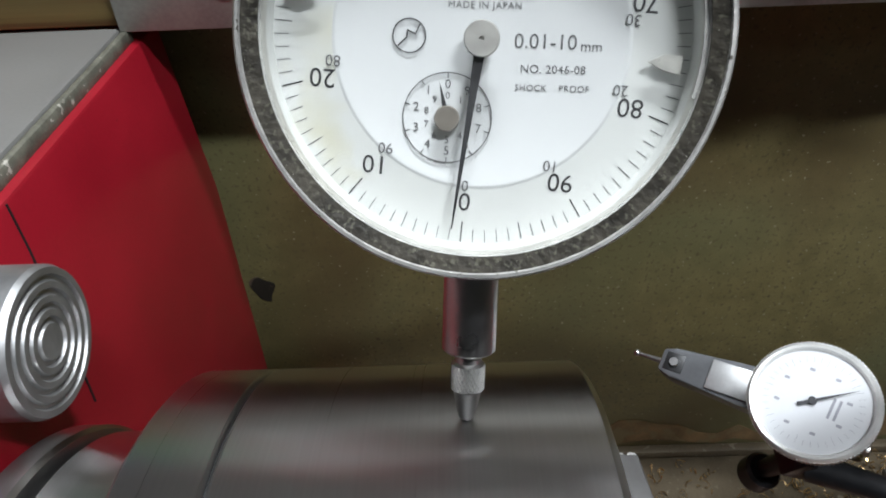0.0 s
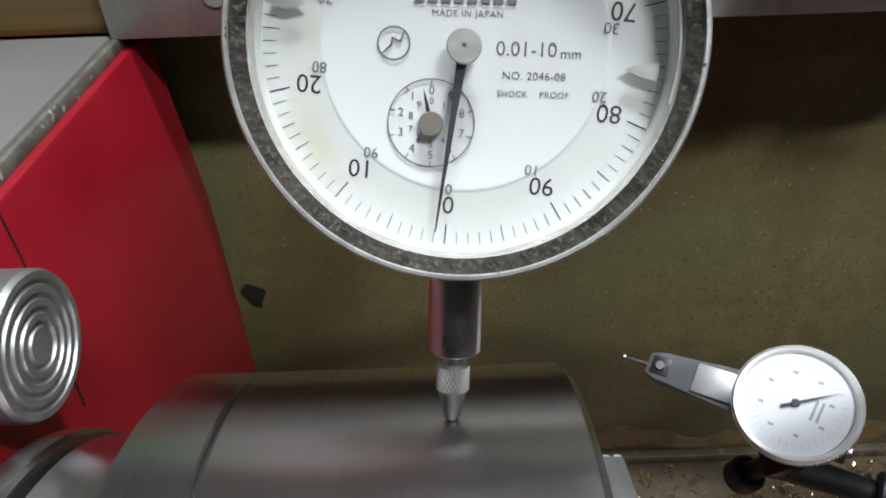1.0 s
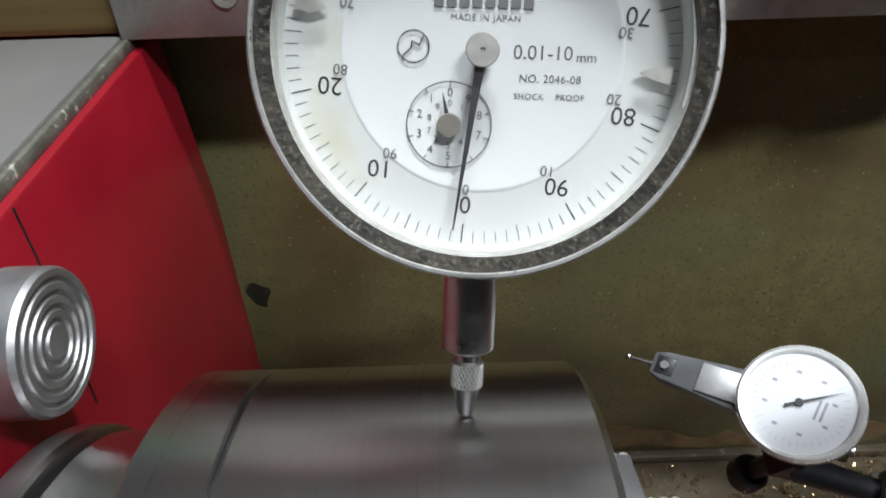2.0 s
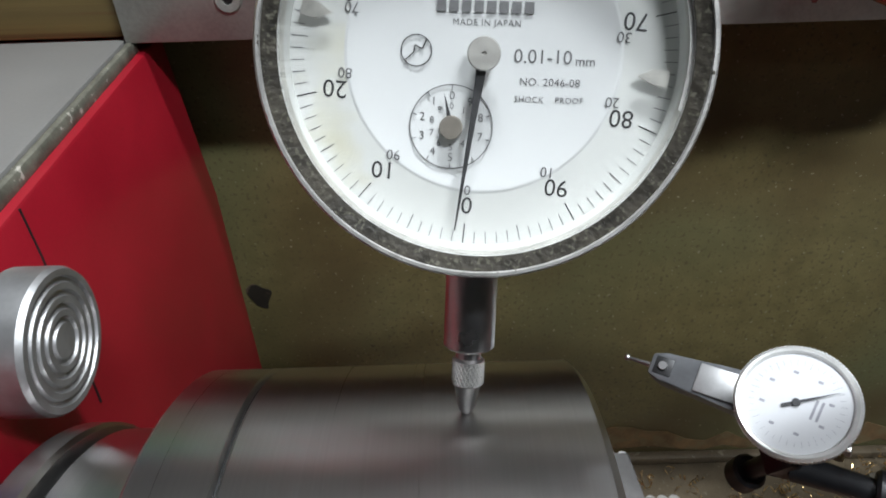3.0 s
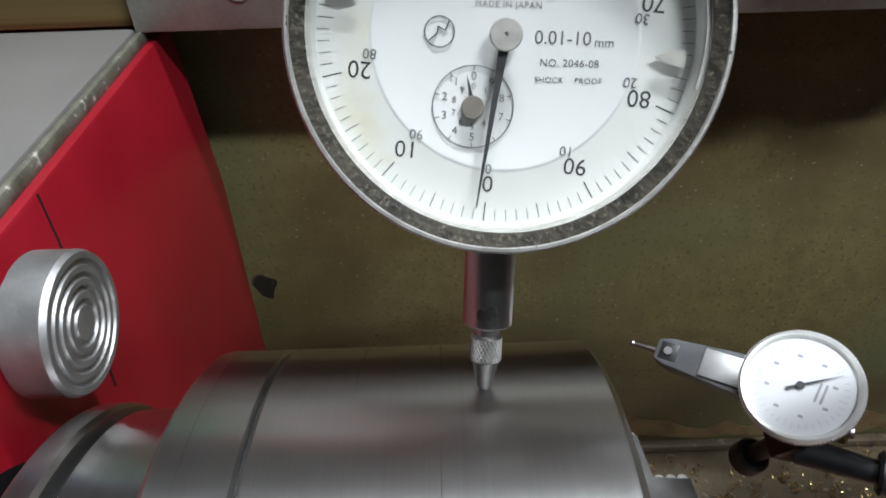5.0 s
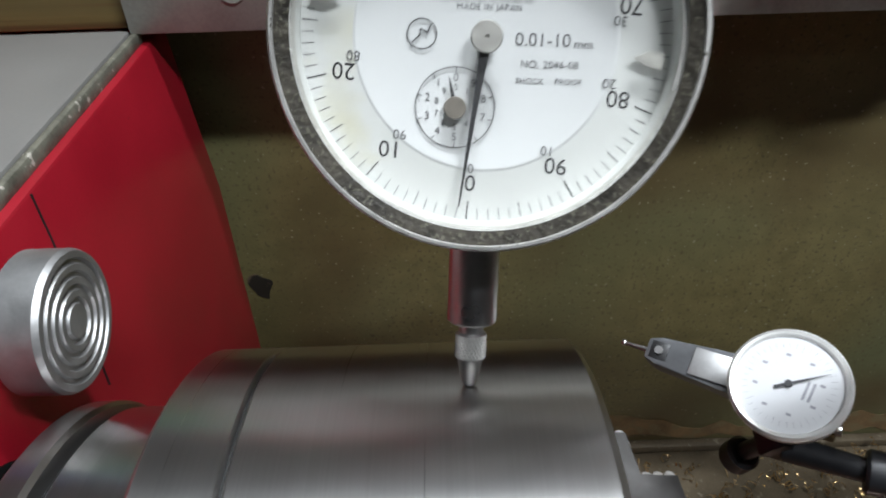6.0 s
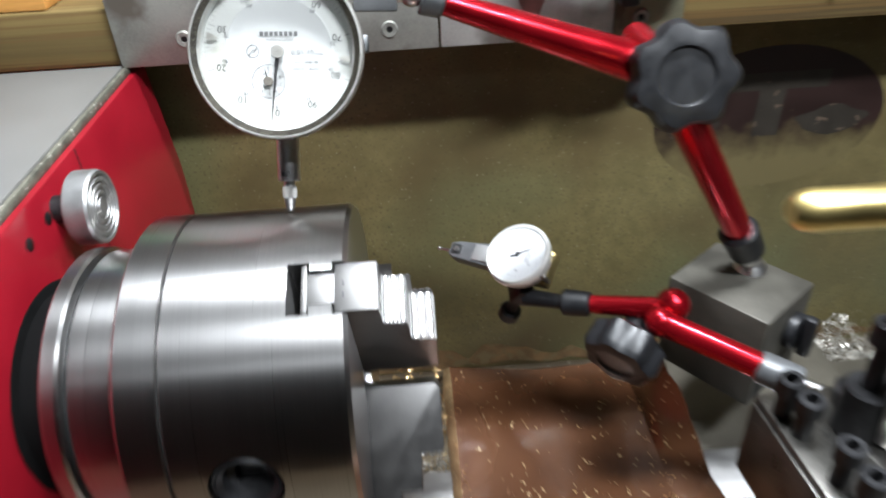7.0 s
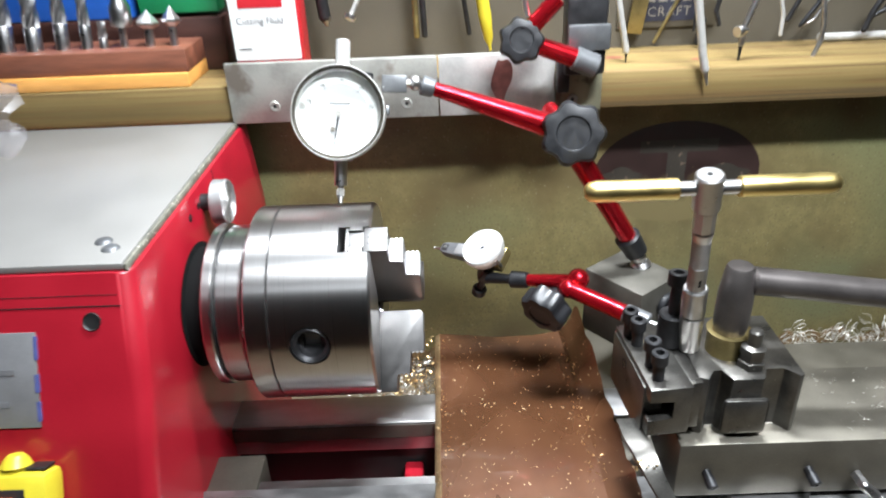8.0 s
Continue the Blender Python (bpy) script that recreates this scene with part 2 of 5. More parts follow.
CRYSTAL = clear_mat("clear_crystal", (0.97, 0.97, 0.95), 0.06)
BAG = clear_mat("clear_polythene", (0.88, 0.88, 0.90), 0.22, 1.7)
film_mix, film_white = BAG.node_tree.nodes.new("ShaderNodeMixShader"), BAG.node_tree.nodes.new("ShaderNodeBsdfDiffuse")
film_white.inputs["Color"].default_value = (0.75, 0.73, 0.76, 1)
film_mix.inputs[0].default_value = 0.12
film_out = BAG.node_tree.nodes["Material Output"].inputs["Surface"]
BAG.node_tree.links.new(film_out.links[0].from_socket, film_mix.inputs[1])
BAG.node_tree.links.new(film_white.outputs[0], film_mix.inputs[2])
BAG.node_tree.links.new(film_mix.outputs[0], film_out)


# ---- mesh helpers ----
def frame_to(p0, p1):
    """A pose at p0 whose z axis points to p1."""
    p0, p1 = Vector(p0), Vector(p1)
    return Matrix.Translation(p0) @ (p1 - p0).to_track_quat("Z", "Y").to_matrix().to_4x4()


def rev(bm, profile, m=None, seg=32, cap=True):
    """Revolves (radius, height) pairs about z."""
    m = m or Matrix()
    rings = []
    for r, h in profile:
        if r < 1e-6:
            rings.append([bm.verts.new(m @ Vector((0, 0, h)))])
        else:
            rings.append([bm.verts.new(m @ Vector((r * math.cos(2 * math.pi * k / seg), r * math.sin(2 * math.pi * k / seg), h))) for k in range(seg)])
    for a, b in zip(rings, rings[1:]):
        for k in range(seg):
            j = (k + 1) % seg
            q = [a[k % len(a)], a[j % len(a)], b[j % len(b)], b[k % len(b)]]
            q = list(dict.fromkeys(q))
            if len(q) > 2:
                bm.faces.new(q)
    if cap:
        for ring in (rings[0], rings[-1]):
            if len(ring) > 2:
                bm.faces.new(ring)
    return bm


def tube(bm, p0, p1, r0, r1=None, seg=24, soft=0.0):
    r1 = r0 if r1 is None else r1
    n = (Vector(p1) - Vector(p0)).length
    s = min(soft, n * 0.3, r0 * 0.9, r1 * 0.9)
    prof = [(r0 - s, 0), (r0, s), (r1, n - s), (r1 - s, n)] if s else [(r0, 0), (r1, n)]
    return rev(bm, prof, frame_to(p0, p1), seg)


def box(bm, x0, x1, y0, y1, z0, z1, bevel=0.0, m=None, seg=2):
    made = bmesh.ops.create_cube(bm, size=1)["verts"]
    mm = Matrix.Translation(((x0 + x1) / 2, (y0 + y1) / 2, (z0 + z1) / 2)) @ Matrix.Diagonal((x1 - x0, y1 - y0, z1 - z0, 1))
    bmesh.ops.transform(bm, matrix=mm, verts=made)
    if bevel:
        edges = list({e for v in made for e in v.link_edges})
        got = bmesh.ops.bevel(bm, geom=edges, offset=bevel, segments=seg, affect="EDGES", profile=0.5)
        made = list({v for f in got["faces"] for v in f.verts} | {v for v in made if v.is_valid})
    if m:
        bmesh.ops.transform(bm, matrix=m, verts=made)
    return bm


def prism(bm, outline, d0, d1, m=None, bevel=0.0):
    """A flat outline of (u, v) pairs, drawn out along w from d0 to d1, in the frame m."""
    m = m or Matrix()
    lo = [bm.verts.new(m @ Vector((u, v, d0))) for u, v in outline]
    hi = [bm.verts.new(m @ Vector((u, v, d1))) for u, v in outline]
    n = len(lo)
    faces = [bm.faces.new(lo[::-1]), bm.faces.new(hi)]
    faces += [bm.faces.new([lo[k], lo[(k + 1) % n], hi[(k + 1) % n], hi[k]]) for k in range(n)]
    if bevel:
        bmesh.ops.bevel(bm, geom=list({e for f in faces for e in f.edges}), offset=bevel, segments=2, affect="EDGES", profile=0.5)
    return bm


def sphere(bm, c, r, seg=20):
    return rev(bm, [(r * math.sin(math.pi * k / 12), -r * math.cos(math.pi * k / 12)) for k in range(13)], Matrix.Translation(c), seg, False)


def thing(name, m=None, label="", category="", group="", kind=""):
    ob = new(name)
    ob.empty_display_size = 0.01
    ob.matrix_world = m if m is not None else Matrix()
    return tagged(ob, label, category, group, kind)


def finish(bm, name, material, angle=38):
    bmesh.ops.recalc_face_normals(bm, faces=bm.faces)
    me = bpy.data.meshes.new(name)
    bm.to_mesh(me)
    bm.free()
    me.materials.append(material)
    me.polygons.foreach_set("use_smooth", [True] * len(me.polygons))
    me.set_sharp_from_angle(angle=radians(angle))
    return me


def part(name, bm, material, parent, label="", angle=38):
    ob = new(name, finish(bm, name, material, angle))
    ob.parent = parent
    return tagged(ob, label) if label else ob


def solid(name, bm, material, label, category, group="", kind="", angle=38):
    """A top-level thing that is one mesh."""
    return tagged(new(name, finish(bm, name, material, angle)), label, category, group, kind)


def B():
    return bmesh.new()


def letters(text, size, spacing=1.0):
    """A flat mesh of words in the built-in font, centred on the origin in the xy plane."""
    data = bpy.data.curves.new("letters", "FONT")
    data.body, data.size, data.align_x, data.align_y, data.space_character = text, size, "CENTER", "CENTER", spacing
    data.resolution_u = 3
    data.extrude = 0.00002
    ob = new("letters", data)
    me = bpy.data.meshes.new_from_object(ob.evaluated_get(bpy.context.evaluated_depsgraph_get()))
    bpy.data.objects.remove(ob)
    bpy.data.curves.remove(data)
    return me


def lettering(name, text, size, m, material, parent, spacing=1.0):
    me = letters(text, size, spacing)
    me.materials.clear()
    me.materials.append(material)
    ob = new(name, me)
    ob.parent, ob.matrix_local = parent, m
    return ob


def socket_screw(bm, foot, top, r_head, h_head, r_shank):
    """A socket-head screw from foot to the top of its head, with a hexagon socket."""
    foot, top = Vector(foot), Vector(top)
    n = (top - foot).length
    m = frame_to(foot, top)
    rev(bm, [(r_shank, 0), (r_shank, n - h_head), (r_head, n - h_head), (r_head, n - 0.0006), (r_head - 0.0006, n)], m, 24, False)
    ring = [m @ Vector(((r_head - 0.0006) * math.cos(2 * math.pi * k / 24), (r_head - 0.0006) * math.sin(2 * math.pi * k / 24), n)) for k in range(24)]
    hexa = [m @ Vector((r_head * 0.55 * math.cos(math.pi * k / 3), r_head * 0.55 * math.sin(math.pi * k / 3), n)) for k in range(6)]
    deep = [m @ Vector((r_head * 0.55 * math.cos(math.pi * k / 3), r_head * 0.55 * math.sin(math.pi * k / 3), n - h_head * 0.6)) for k in range(6)]
    ring, hexa, deep = ([bm.verts.new(v) for v in some] for some in (ring, hexa, deep))
    for k in range(6):
        j = (k + 1) % 6
        bm.faces.new([*(ring[(4 * k + i) % 24] for i in range(5)), hexa[j], hexa[k]])
        bm.faces.new([hexa[k], hexa[j], deep[j], deep[k]])
    bm.faces.new(deep)
    return bm


def star_knob(bm, m, r, depth, lobes=7):
    """A lobed hand knob, its face to +z of m."""
    def ring(scale, h, wave):
        out = []
        for k in range(lobes * 10):
            a = 2 * math.pi * k / (lobes * 10)
            rr = scale * (1 + wave * math.cos(lobes * a))
            out.append(bm.verts.new(m @ Vector((rr * math.cos(a), rr * math.sin(a), h))))
        return out
    rows = [ring(r * 0.80, 0, 0.06), ring(r * 0.92, depth * 0.12, 0.08), ring(r * 0.93, depth * 0.75, 0.08), ring(r * 0.84, depth * 0.95, 0.07),
            ring(r * 0.60, depth, 0.02), ring(r * 0.52, depth, 0.0), ring(r * 0.48, depth * 0.93, 0.0)]
    n = len(rows[0])
    for a, b in zip(rows, rows[1:]):
        for k in range(n):
            bm.faces.new([a[k], a[(k + 1) % n], b[(k + 1) % n], b[k]])
    bm.faces.new(rows[0])
    bm.faces.new(rows[-1])
    return bm


# ---- room ----
def room():
    b = B(); box(b, -2.6, 2.6, -2.4, 1.2, -1.0, -0.9)
    solid("floor", b, CONCRETE, "grey concrete workshop floor", "floor", kind="structure")
    for nm, e in (("wall_north", (-2.6, 2.6, 0.262, 0.34, -0.9, 2.3)), ("wall_south", (-2.6, 2.6, -2.5, -2.4, -0.9, 2.3)),
                  ("wall_west", (-2.7, -2.6, -2.5, 0.34, -0.9, 2.3)), ("wall_east", (2.6, 2.7, -2.5, 0.34, -0.9, 2.3))):
        b = B(); box(b, *e)
        solid(nm, b, PEG if nm == "wall_north" else PLASTER, "tan hardboard wall behind the lathe bench" if nm == "wall_north" else "plain painted workshop wall", "wall", kind="structure")
    b = B(); box(b, -2.7, 2.7, -2.5, 0.34, 2.3, 2.4)
    solid("ceiling", b, PLASTER, "plain painted workshop ceiling", "ceiling", kind="structure")
    b = B(); box(b, -1.6, 1.6, -0.5, 0.255, -0.06, 0.0, 0.004)
    solid("workbench", b, BENCH, "dark wooden workbench top under the lathe", "workbench")


room()
b = B(); box(b, -1.6, 1.6, -0.42, -0.36, -0.9, -0.06, 0.003); box(b, -1.6, 1.6, 0.16, 0.22, -0.9, -0.06, 0.003)
solid("bench_frame", b, BENCH, "dark wooden frame carrying the bench", "bench frame", kind="structure")

# chip tray with a raised lip
b = B(); box(b, -0.62, 0.9, -0.34, 0.2136, 0.0, 0.0298, 0.002); box(b, -0.62, 0.9, -0.352, -0.34, 0.0, 0.055, 0.002)
solid("chip_tray", b, TRAY, "dark oily chip tray under the lathe bed", "chip tray", kind="structure")

# backsplash sheet with a painted oval mark
splash = thing("backsplash", Matrix.Translation((0, 0.2138, 0.03)), "stained olive green painted steel backsplash with faded oval", "backsplash", kind="structure")
b = B(); box(b, -0.62, 0.9, 0, 0.003, 0.0, 0.289, 0.0008)
part("sheet", b, SPLASH, splash)
b = B(); box(b, -0.62, 0.9, -0.006, 0, 0.0, 0.006, 0.001)
part("bottom_lip", b, TRAY, splash)
OC = Matrix.Translation((0.288, -0.00004, 0.213)) @ pose(0, 0, 0, 90, 0, 0)
b = B()
prism(b, [(0.078 * math.cos(2 * math.pi * k / 64), 0.051 * math.sin(2 * math.pi * k / 64)) for k in range(64)], 0, 0.00012, OC)
part("oval_mark", b, OVAL_RED, splash, "faded dark red oval painted mark")
b = B()
box(b, -0.036, 0.036, 0.021, 0.033, 0.00014, 0.00024, m=OC); box(b, -0.010, 0.008, -0.012, 0.0209, 0.00014, 0.00024, m=OC)
part("mark_bars", b, OVAL_GREY, splash, "worn grey bars on the oval")
for rx, rw in ((0.044, 0.024), (-0.052, 0.018)):
    b = B(); prism(b, [(rx + rw * math.cos(a) * (1 + 0.12 * math.sin(5 * a)), -0.003 + 0.010 * math.sin(a) * (1 + 0.15 * math.cos(4 * a))) for a in [2 * math.pi * k / 28 for k in range(28)]], 0.00014, 0.00024, OC)
    part("worn_patch", b, OVAL_GREY, splash)
b = B()
rng = random.Random(11)
edge_hi = [(x * 0.012 - 0.1, 0.022 + rng.uniform(-0.007, 0.009)) for x in range(76)]
edge_lo = [(x * 0.012 - 0.1, 0.009 + rng.uniform(-0.003, 0.004)) for x in range(75, -1, -1)]
prism(b, edge_hi + edge_lo, 0, 0.0003, Matrix.Translation((0, -0.0002, 0.0)) @ pose(0, 0, 0, 90, 0, 0))
part("rust_line", b, RUST, splash, "orange rust stain along the foot")
# old drip and scrape on the paint
b = B()
prism(b, [(0.0055 * (1 + 0.3 * math.sin(3 * a)) * math.cos(a), 0.0085 * (1 + 0.25 * math.cos(2 * a + 1)) * math.sin(a)) for a in [2 * math.pi * k / 24 for k in range(24)]], 0, 0.0003, Matrix.Translation((-0.0980, -0.0002, 0.142)) @ pose(0, 0, 0, 90, 0, 0))
part("paint_chip", b, OVAL_GREY, splash, "dark chip in the paint")

# shelf board of treated softwood
b = B(); box(b, -0.62, 0.9, 0.1762, 0.2615, 0.3205, 0.352, 0.0025)
shelf = solid("shelf_board", b, WOOD, "yellowish treated softwood shelf board on the wall", "shelf board", kind="structure")
for kx, ky, kr in ((0.222, 0.222, 0.010), (0.292, 0.205, 0.007), (0.47, 0.215, 0.008)):
    b = B(); rev(b, [(0.0, 0.0003), (0.6, 0.0003), (1.0, 0.0)], Matrix.Translation((kx, ky, 0.352)) @ Matrix.Diagonal((kr, kr * 0.55, 1, 1)), 24, False)
    part("knot", b, WOOD_RED, shelf, "dark brown knot in the wood")

# steel plate fixed on the front of the shelf
plate = thing("mounting_plate", Matrix.Translation((0.047, 0.1755, 0.3212)), "stained bare steel mounting plate screwed to shelf", "steel plate")
b = B(); box(b, -0.154, 0.0195, -0.006, 0, 0, 0.050, 0.0008); part("left_plate", b, PLATE, plate)
b = B(); box(b, 0.0205, 0.1160, -0.006, 0, 0, 0.050, 0.0008); part("right_plate", b, PLATE_GLARE, plate, "bare steel plate with lamp glare in its colour"); b = B(); box(b, 0.1168, 0.155, -0.0055, 0, 0, 0.046, 0.0008); part("end_plate", b, PLATE_OLIVE, plate, "dull olive stained plate end")
# Red-brown shape painted for the blurred reflection of the red arms.
b = B(); prism(b, [(0.0072 * (1 + 0.35 * math.sin(2 * a + 0.5)) * math.cos(a), 0.019 * (1 + 0.2 * math.sin(3 * a)) * math.sin(a)) for a in [2 * math.pi * k / 30 for k in range(30)]], 0, 0.0002, pose(0.072, -0.0060, 0.029, 90)); part("streak", b, ARM_REFLECTION, plate, "red-brown reflection of the arms painted on the steel")
for sx, sz in ((-0.117, 0.0138), (-0.007, 0.0120), (0.131, 0.0100)):
    b = B(); rev(b, [(0.0, -0.0004), (0.0016, -0.0004), (0.0018, 0.0008), (0.0040, 0.0010), (0.0046, 0.0)], pose(sx, -0.006, sz, 90), 24, False)
    sc = part("screw", b, PLATE, plate)
    b = B(); rev(b, [(0.0, 0.0003), (0.0015, 0.0003), (0.0016, 0.0)], pose(sx, -0.0061, sz, 90), 12, False); part("recess", b, BLACK, sc)

# ---- lathe ----
head = thing("lathe_headstock", Matrix.Translation((-0.3, 0.05, 0.03)), "red enamelled lathe headstock with grey top plate", "lathe headstock")
HX, HY, HZ = -0.3, 0.05, 0.03


def h3(x, y, z):
    return (x - HX, y - HY, z - HZ)


prof = [(-0.074, 0.3175), (0.187, 0.3175), (0.187, 0.032), (-0.152, 0.032), (-0.152, 0.150)]
b = B()
prism(b, [(y - HY, z - HZ) for y, z in prof], -0.56 - HX, -0.0965 - HX, Matrix(((0, 0, 1, 0), (1, 0, 0, 0), (0, 1, 0, 0), (0, 0, 0, 1))))
# the side face leans in above the spindle
bmesh.ops.bisect_plane(b, geom=b.verts[:] + b.edges[:] + b.faces[:], plane_co=(0, 0, 0.25 - HZ), plane_no=(0, 0, 1), dist=1e-6)
for v in b.verts:
    if v.co.x > -0.1 - HX and v.co.z > 0.25 - HZ:
        v.co.x -= 0.08 * (v.co.z - 0.25 + HZ)
SIDE = [e for e in b.edges if all(v.co.x > -0.11 - HX for v in e.verts)]
bmesh.ops.bevel(b, geom=[e for e in SIDE if all(v.co.y < -0.05 - HY + 0.001 for v in e.verts) and abs(e.verts[0].co.z - e.verts[1].co.z) > 0.01], offset=0.0095, segments=6, affect="EDGES", profile=0.5)
bmesh.ops.bevel(b, geom=[e for e in b.edges if all(v.co.x > -0.11 - HX and v.co.z > 0.3174 - HZ for v in e.verts)], offset=0.0014, segments=2, affect="EDGES", profile=0.5)
body = part("body", b, RED, head)
b = B(); box(b, *[v for v in (-0.56 - HX, -0.1073 - HX, -0.072 - HY, 0.172 - HY, 0.3176 - HZ, 0.3222 - HZ)], 0.0012)
part("top_plate", b, TOP_GREY, head, "grey painted top plate with chipped edge")
b = B(); box(b, -0.1072 - HX, -0.1045 - HX, -0.072 - HY, 0.174 - HY, 0.3165 - HZ, 0.3217 - HZ, 0.0012)
part("edge_strip", b, BARE_EDGE, head, "chipped bare metal edge strip")
# seam on the side face, and the groove across the front panel
b = B()
for p, q in (((0.0785, 0.3166), (0.0772, 0.3040)), ((0.0772, 0.3040), (0.0745, 0.2880)), ((0.0745, 0.2880), (0.0690, 0.2600))):
    tube(b, h3(-0.0965 - 0.08 * (p[1] - 0.25), *p), h3(-0.0965 - 0.08 * (q[1] - 0.25), *q), 0.00035, 0.00035, 6)
part("side_seam", b, BLACK, head)
SL = math.degrees(math.atan2(0.152 - 0.074, 0.3175 - 0.150))
FP = Matrix.Translation(h3(-0.105, -0.074, 0.3175)) @ pose(0, 0, 0, -SL)   # front panel frame: x right, z up along the panel, -y outwards
b = B(); box(b, -0.44, -0.004, -0.0003, 0.001, -0.0182, -0.0176, m=FP); box(b, -0.44, -0.006, -0.0002, 0.001, -0.0120, -0.0117, m=FP)
part("panel_groove", b, BLACK, head)
b = B(); rev(b, [(0.0, 0.0003), (0.0042, 0.0003), (0.0048, 0.0009), (0.0052, 0.0)], FP @ pose(-0.0205, 0, -0.0263, 90), 24, False)
part("panel_hole", b, BLACK, head, "dark screw recess in the front panel")
b = B(); box(b, -0.115, -0.0515, -0.0014, -0.0002, -0.0835, -0.0308, 0.0005, m=FP)
lab = part("rating_plate", b, RATING, head, "grey rating plate with unreadable print")
b = B()
for k, w in enumerate((0.030, 0.042, 0.026, 0.038)):
    box(b, -0.106, -0.106 + w, -0.0018, -0.0015, -0.045 - 0.009 * k, -0.042 - 0.009 * k, m=FP)
part("print_bars", b, INK_GREY, lab)
for z0, z1, w in ((-0.0460, -0.0330, 0.0006), (-0.0640, -0.0540, 0.0012), (-0.0800, -0.0690, 0.0008)):
    b = B(); box(b, -0.0520 - w, -0.0510, -0.0017, -0.0003, z0, z1, m=FP); part("blue_film", b, FILM, lab, "torn blue protective film")
# bolts on the top plate
for bx, by in ((-0.1203, -0.0543), (-0.128, -0.045)):
    b = B(); rev(b, [(0.0, 0.0016), (0.003, 0.0018), (0.0045, 0.0010), (0.0052, 0.0)], Matrix.Translation(h3(bx, by, 0.3222)), 20, False)
    part("bolt", b, GREY_METAL, head)
for by, bz in ((0.0375, 0.3055), (0.0190, 0.3050)):
    b = B(); rev(b, [(0.0, 0.0004), (0.0022, 0.0004), (0.003, 0.0)], Matrix.Translation(h3(-0.0965 - 0.08 * (bz - 0.25), by, bz)) @ pose(0, 0, 0, 0, 90), 16, False)
    part("screw_hole", b, BLACK, head)
# emergency stop switch, yellow with a red cover
stop = thing("stop_switch", Matrix.Translation((-0.105, -0.074, 0.3175)) @ pose(0, 0, 0, -SL) @ pose(-0.0740, -0.0002, -0.129), "yellow switch box with orange-red cover on headstock front", "switch")
b = B(); box(b, -0.030, 0.034, -0.020, 0.0, -0.030, 0.026, 0.005); case = part("switch_case", b, YELLOW, stop, "yellow plastic case"); b = B(); box(b, -0.028, 0.0225, -0.0206, -0.0190, -0.029, 0.0185, 0.0008); part("flap_recess", b, BLACK, case); b = B(); box(b, 0.020, 0.031, -0.0150, -0.004, 0.0262, 0.0280, 0.0008); part("hinge_block", b, BLACK, case)
b = B(); box(b, -0.026, 0.018, -0.0260, -0.0202, -0.028, 0.0150, 0.0020); part("switch_cover", b, ORANGE, stop, "orange-red flap")
b = B(); tube(b, (0.013, -0.010, 0.0262), (0.013, -0.010, 0.034), 0.008, 0.006, 20, 0.002); part("catch", b, YELLOW, stop)
# round turned knob on the side face
knob = thing("change_knob", Matrix.Translation((-0.1019, 0.0465, 0.3046)) @ pose(0, 0, 0, 0, 90, 0), "turned aluminium knob with concentric grooves on headstock", "knob")
b = B()
steps = [(0.0, 0.0096), (0.0146, 0.0096), (0.0156, 0.0104), (0.0156, 0.0188), (0.0150, 0.0200)]
for k in range(4):
    r = 0.0136 - 0.0028 * k
    steps += [(r, 0.0200), (r - 0.0004, 0.0192), (r - 0.0011, 0.0192), (r - 0.0015, 0.0200)]
steps += [(0.0, 0.0198)]
rev(b, steps, None, 56, False)
part("turned_body", b, ALU, knob, angle=25)
b = B(); rev(b, [(0.0060, 0.0), (0.0060, 0.0113)], None, 32); part("shaft", b, DARK_STEEL, knob, "dark knob shaft")

# spindle flange
spin = thing("spindle_flange", Matrix.Translation((-0.105, 0, 0.25)) @ pose(0, 0, 0, 0, 90, 0), "bright steel spindle flange behind the chuck", "spindle flange")
# Black disc and neck stand in for the chuck's shadow on the headstock.
b = B(); rev(b, [(0.0, 0.0090), (0.0415, 0.0090), (0.0425, 0.0084), (0.0390, 0.0096), (0.0390, 0.024)], None, 64, False); part("shadow_ring", b, SHADOW_BLACK, spin)
b = B(); rev(b, [(0.03, 0.0235), (0.0530, 0.0235), (0.0540, 0.0245), (0.0540, 0.0290), (0.0532, 0.0300), (0.03, 0.0300)], None, 96, False); part("rear_ring", b, STEEL, spin)
b = B(); rev(b, [(0.0495, 0.0298), (0.0495, 0.0320)], None, 72, False); part("groove", b, BLACK, spin, "dark groove between the rings")
b = B(); rev(b, [(0.03, 0.0318), (0.0513, 0.0318), (0.0525, 0.0328), (0.0525, 0.0462), (0.0515, 0.0472), (0.03, 0.0472)], None, 96, False); part("front_ring", b, STEEL, spin)
b = B(); rev(b, [(0.0430, 0.0470), (0.0430, 0.0520)], None, 64, False); part("neck", b, DARK_STEEL, spin)
for a in (20, 80, 140, 200, 260, 320):
    b = B(); tube(b, (0.0475 * math.cos(radians(a)), 0.0475 * math.sin(radians(a)), 0.0472), (0.0475 * math.cos(radians(a)), 0.0475 * math.sin(radians(a)), 0.0514), 0.0050, None, 6, 0.0006)
    part("nut", b, STEEL_DULL, spin)

# ---- three-jaw chuck ----
CR, CX0, CXG, CX1 = 0.0644, -0.0530, -0.0387, 0.0230
chuck = thing("lathe_chuck", Matrix.Translation((0, 0, 0.25)) @ pose(0, 0, 0, 0, 90, 0), "bright ground steel three-jaw lathe chuck", "lathe chuck")
# local z runs along the spindle to the right; local x points down


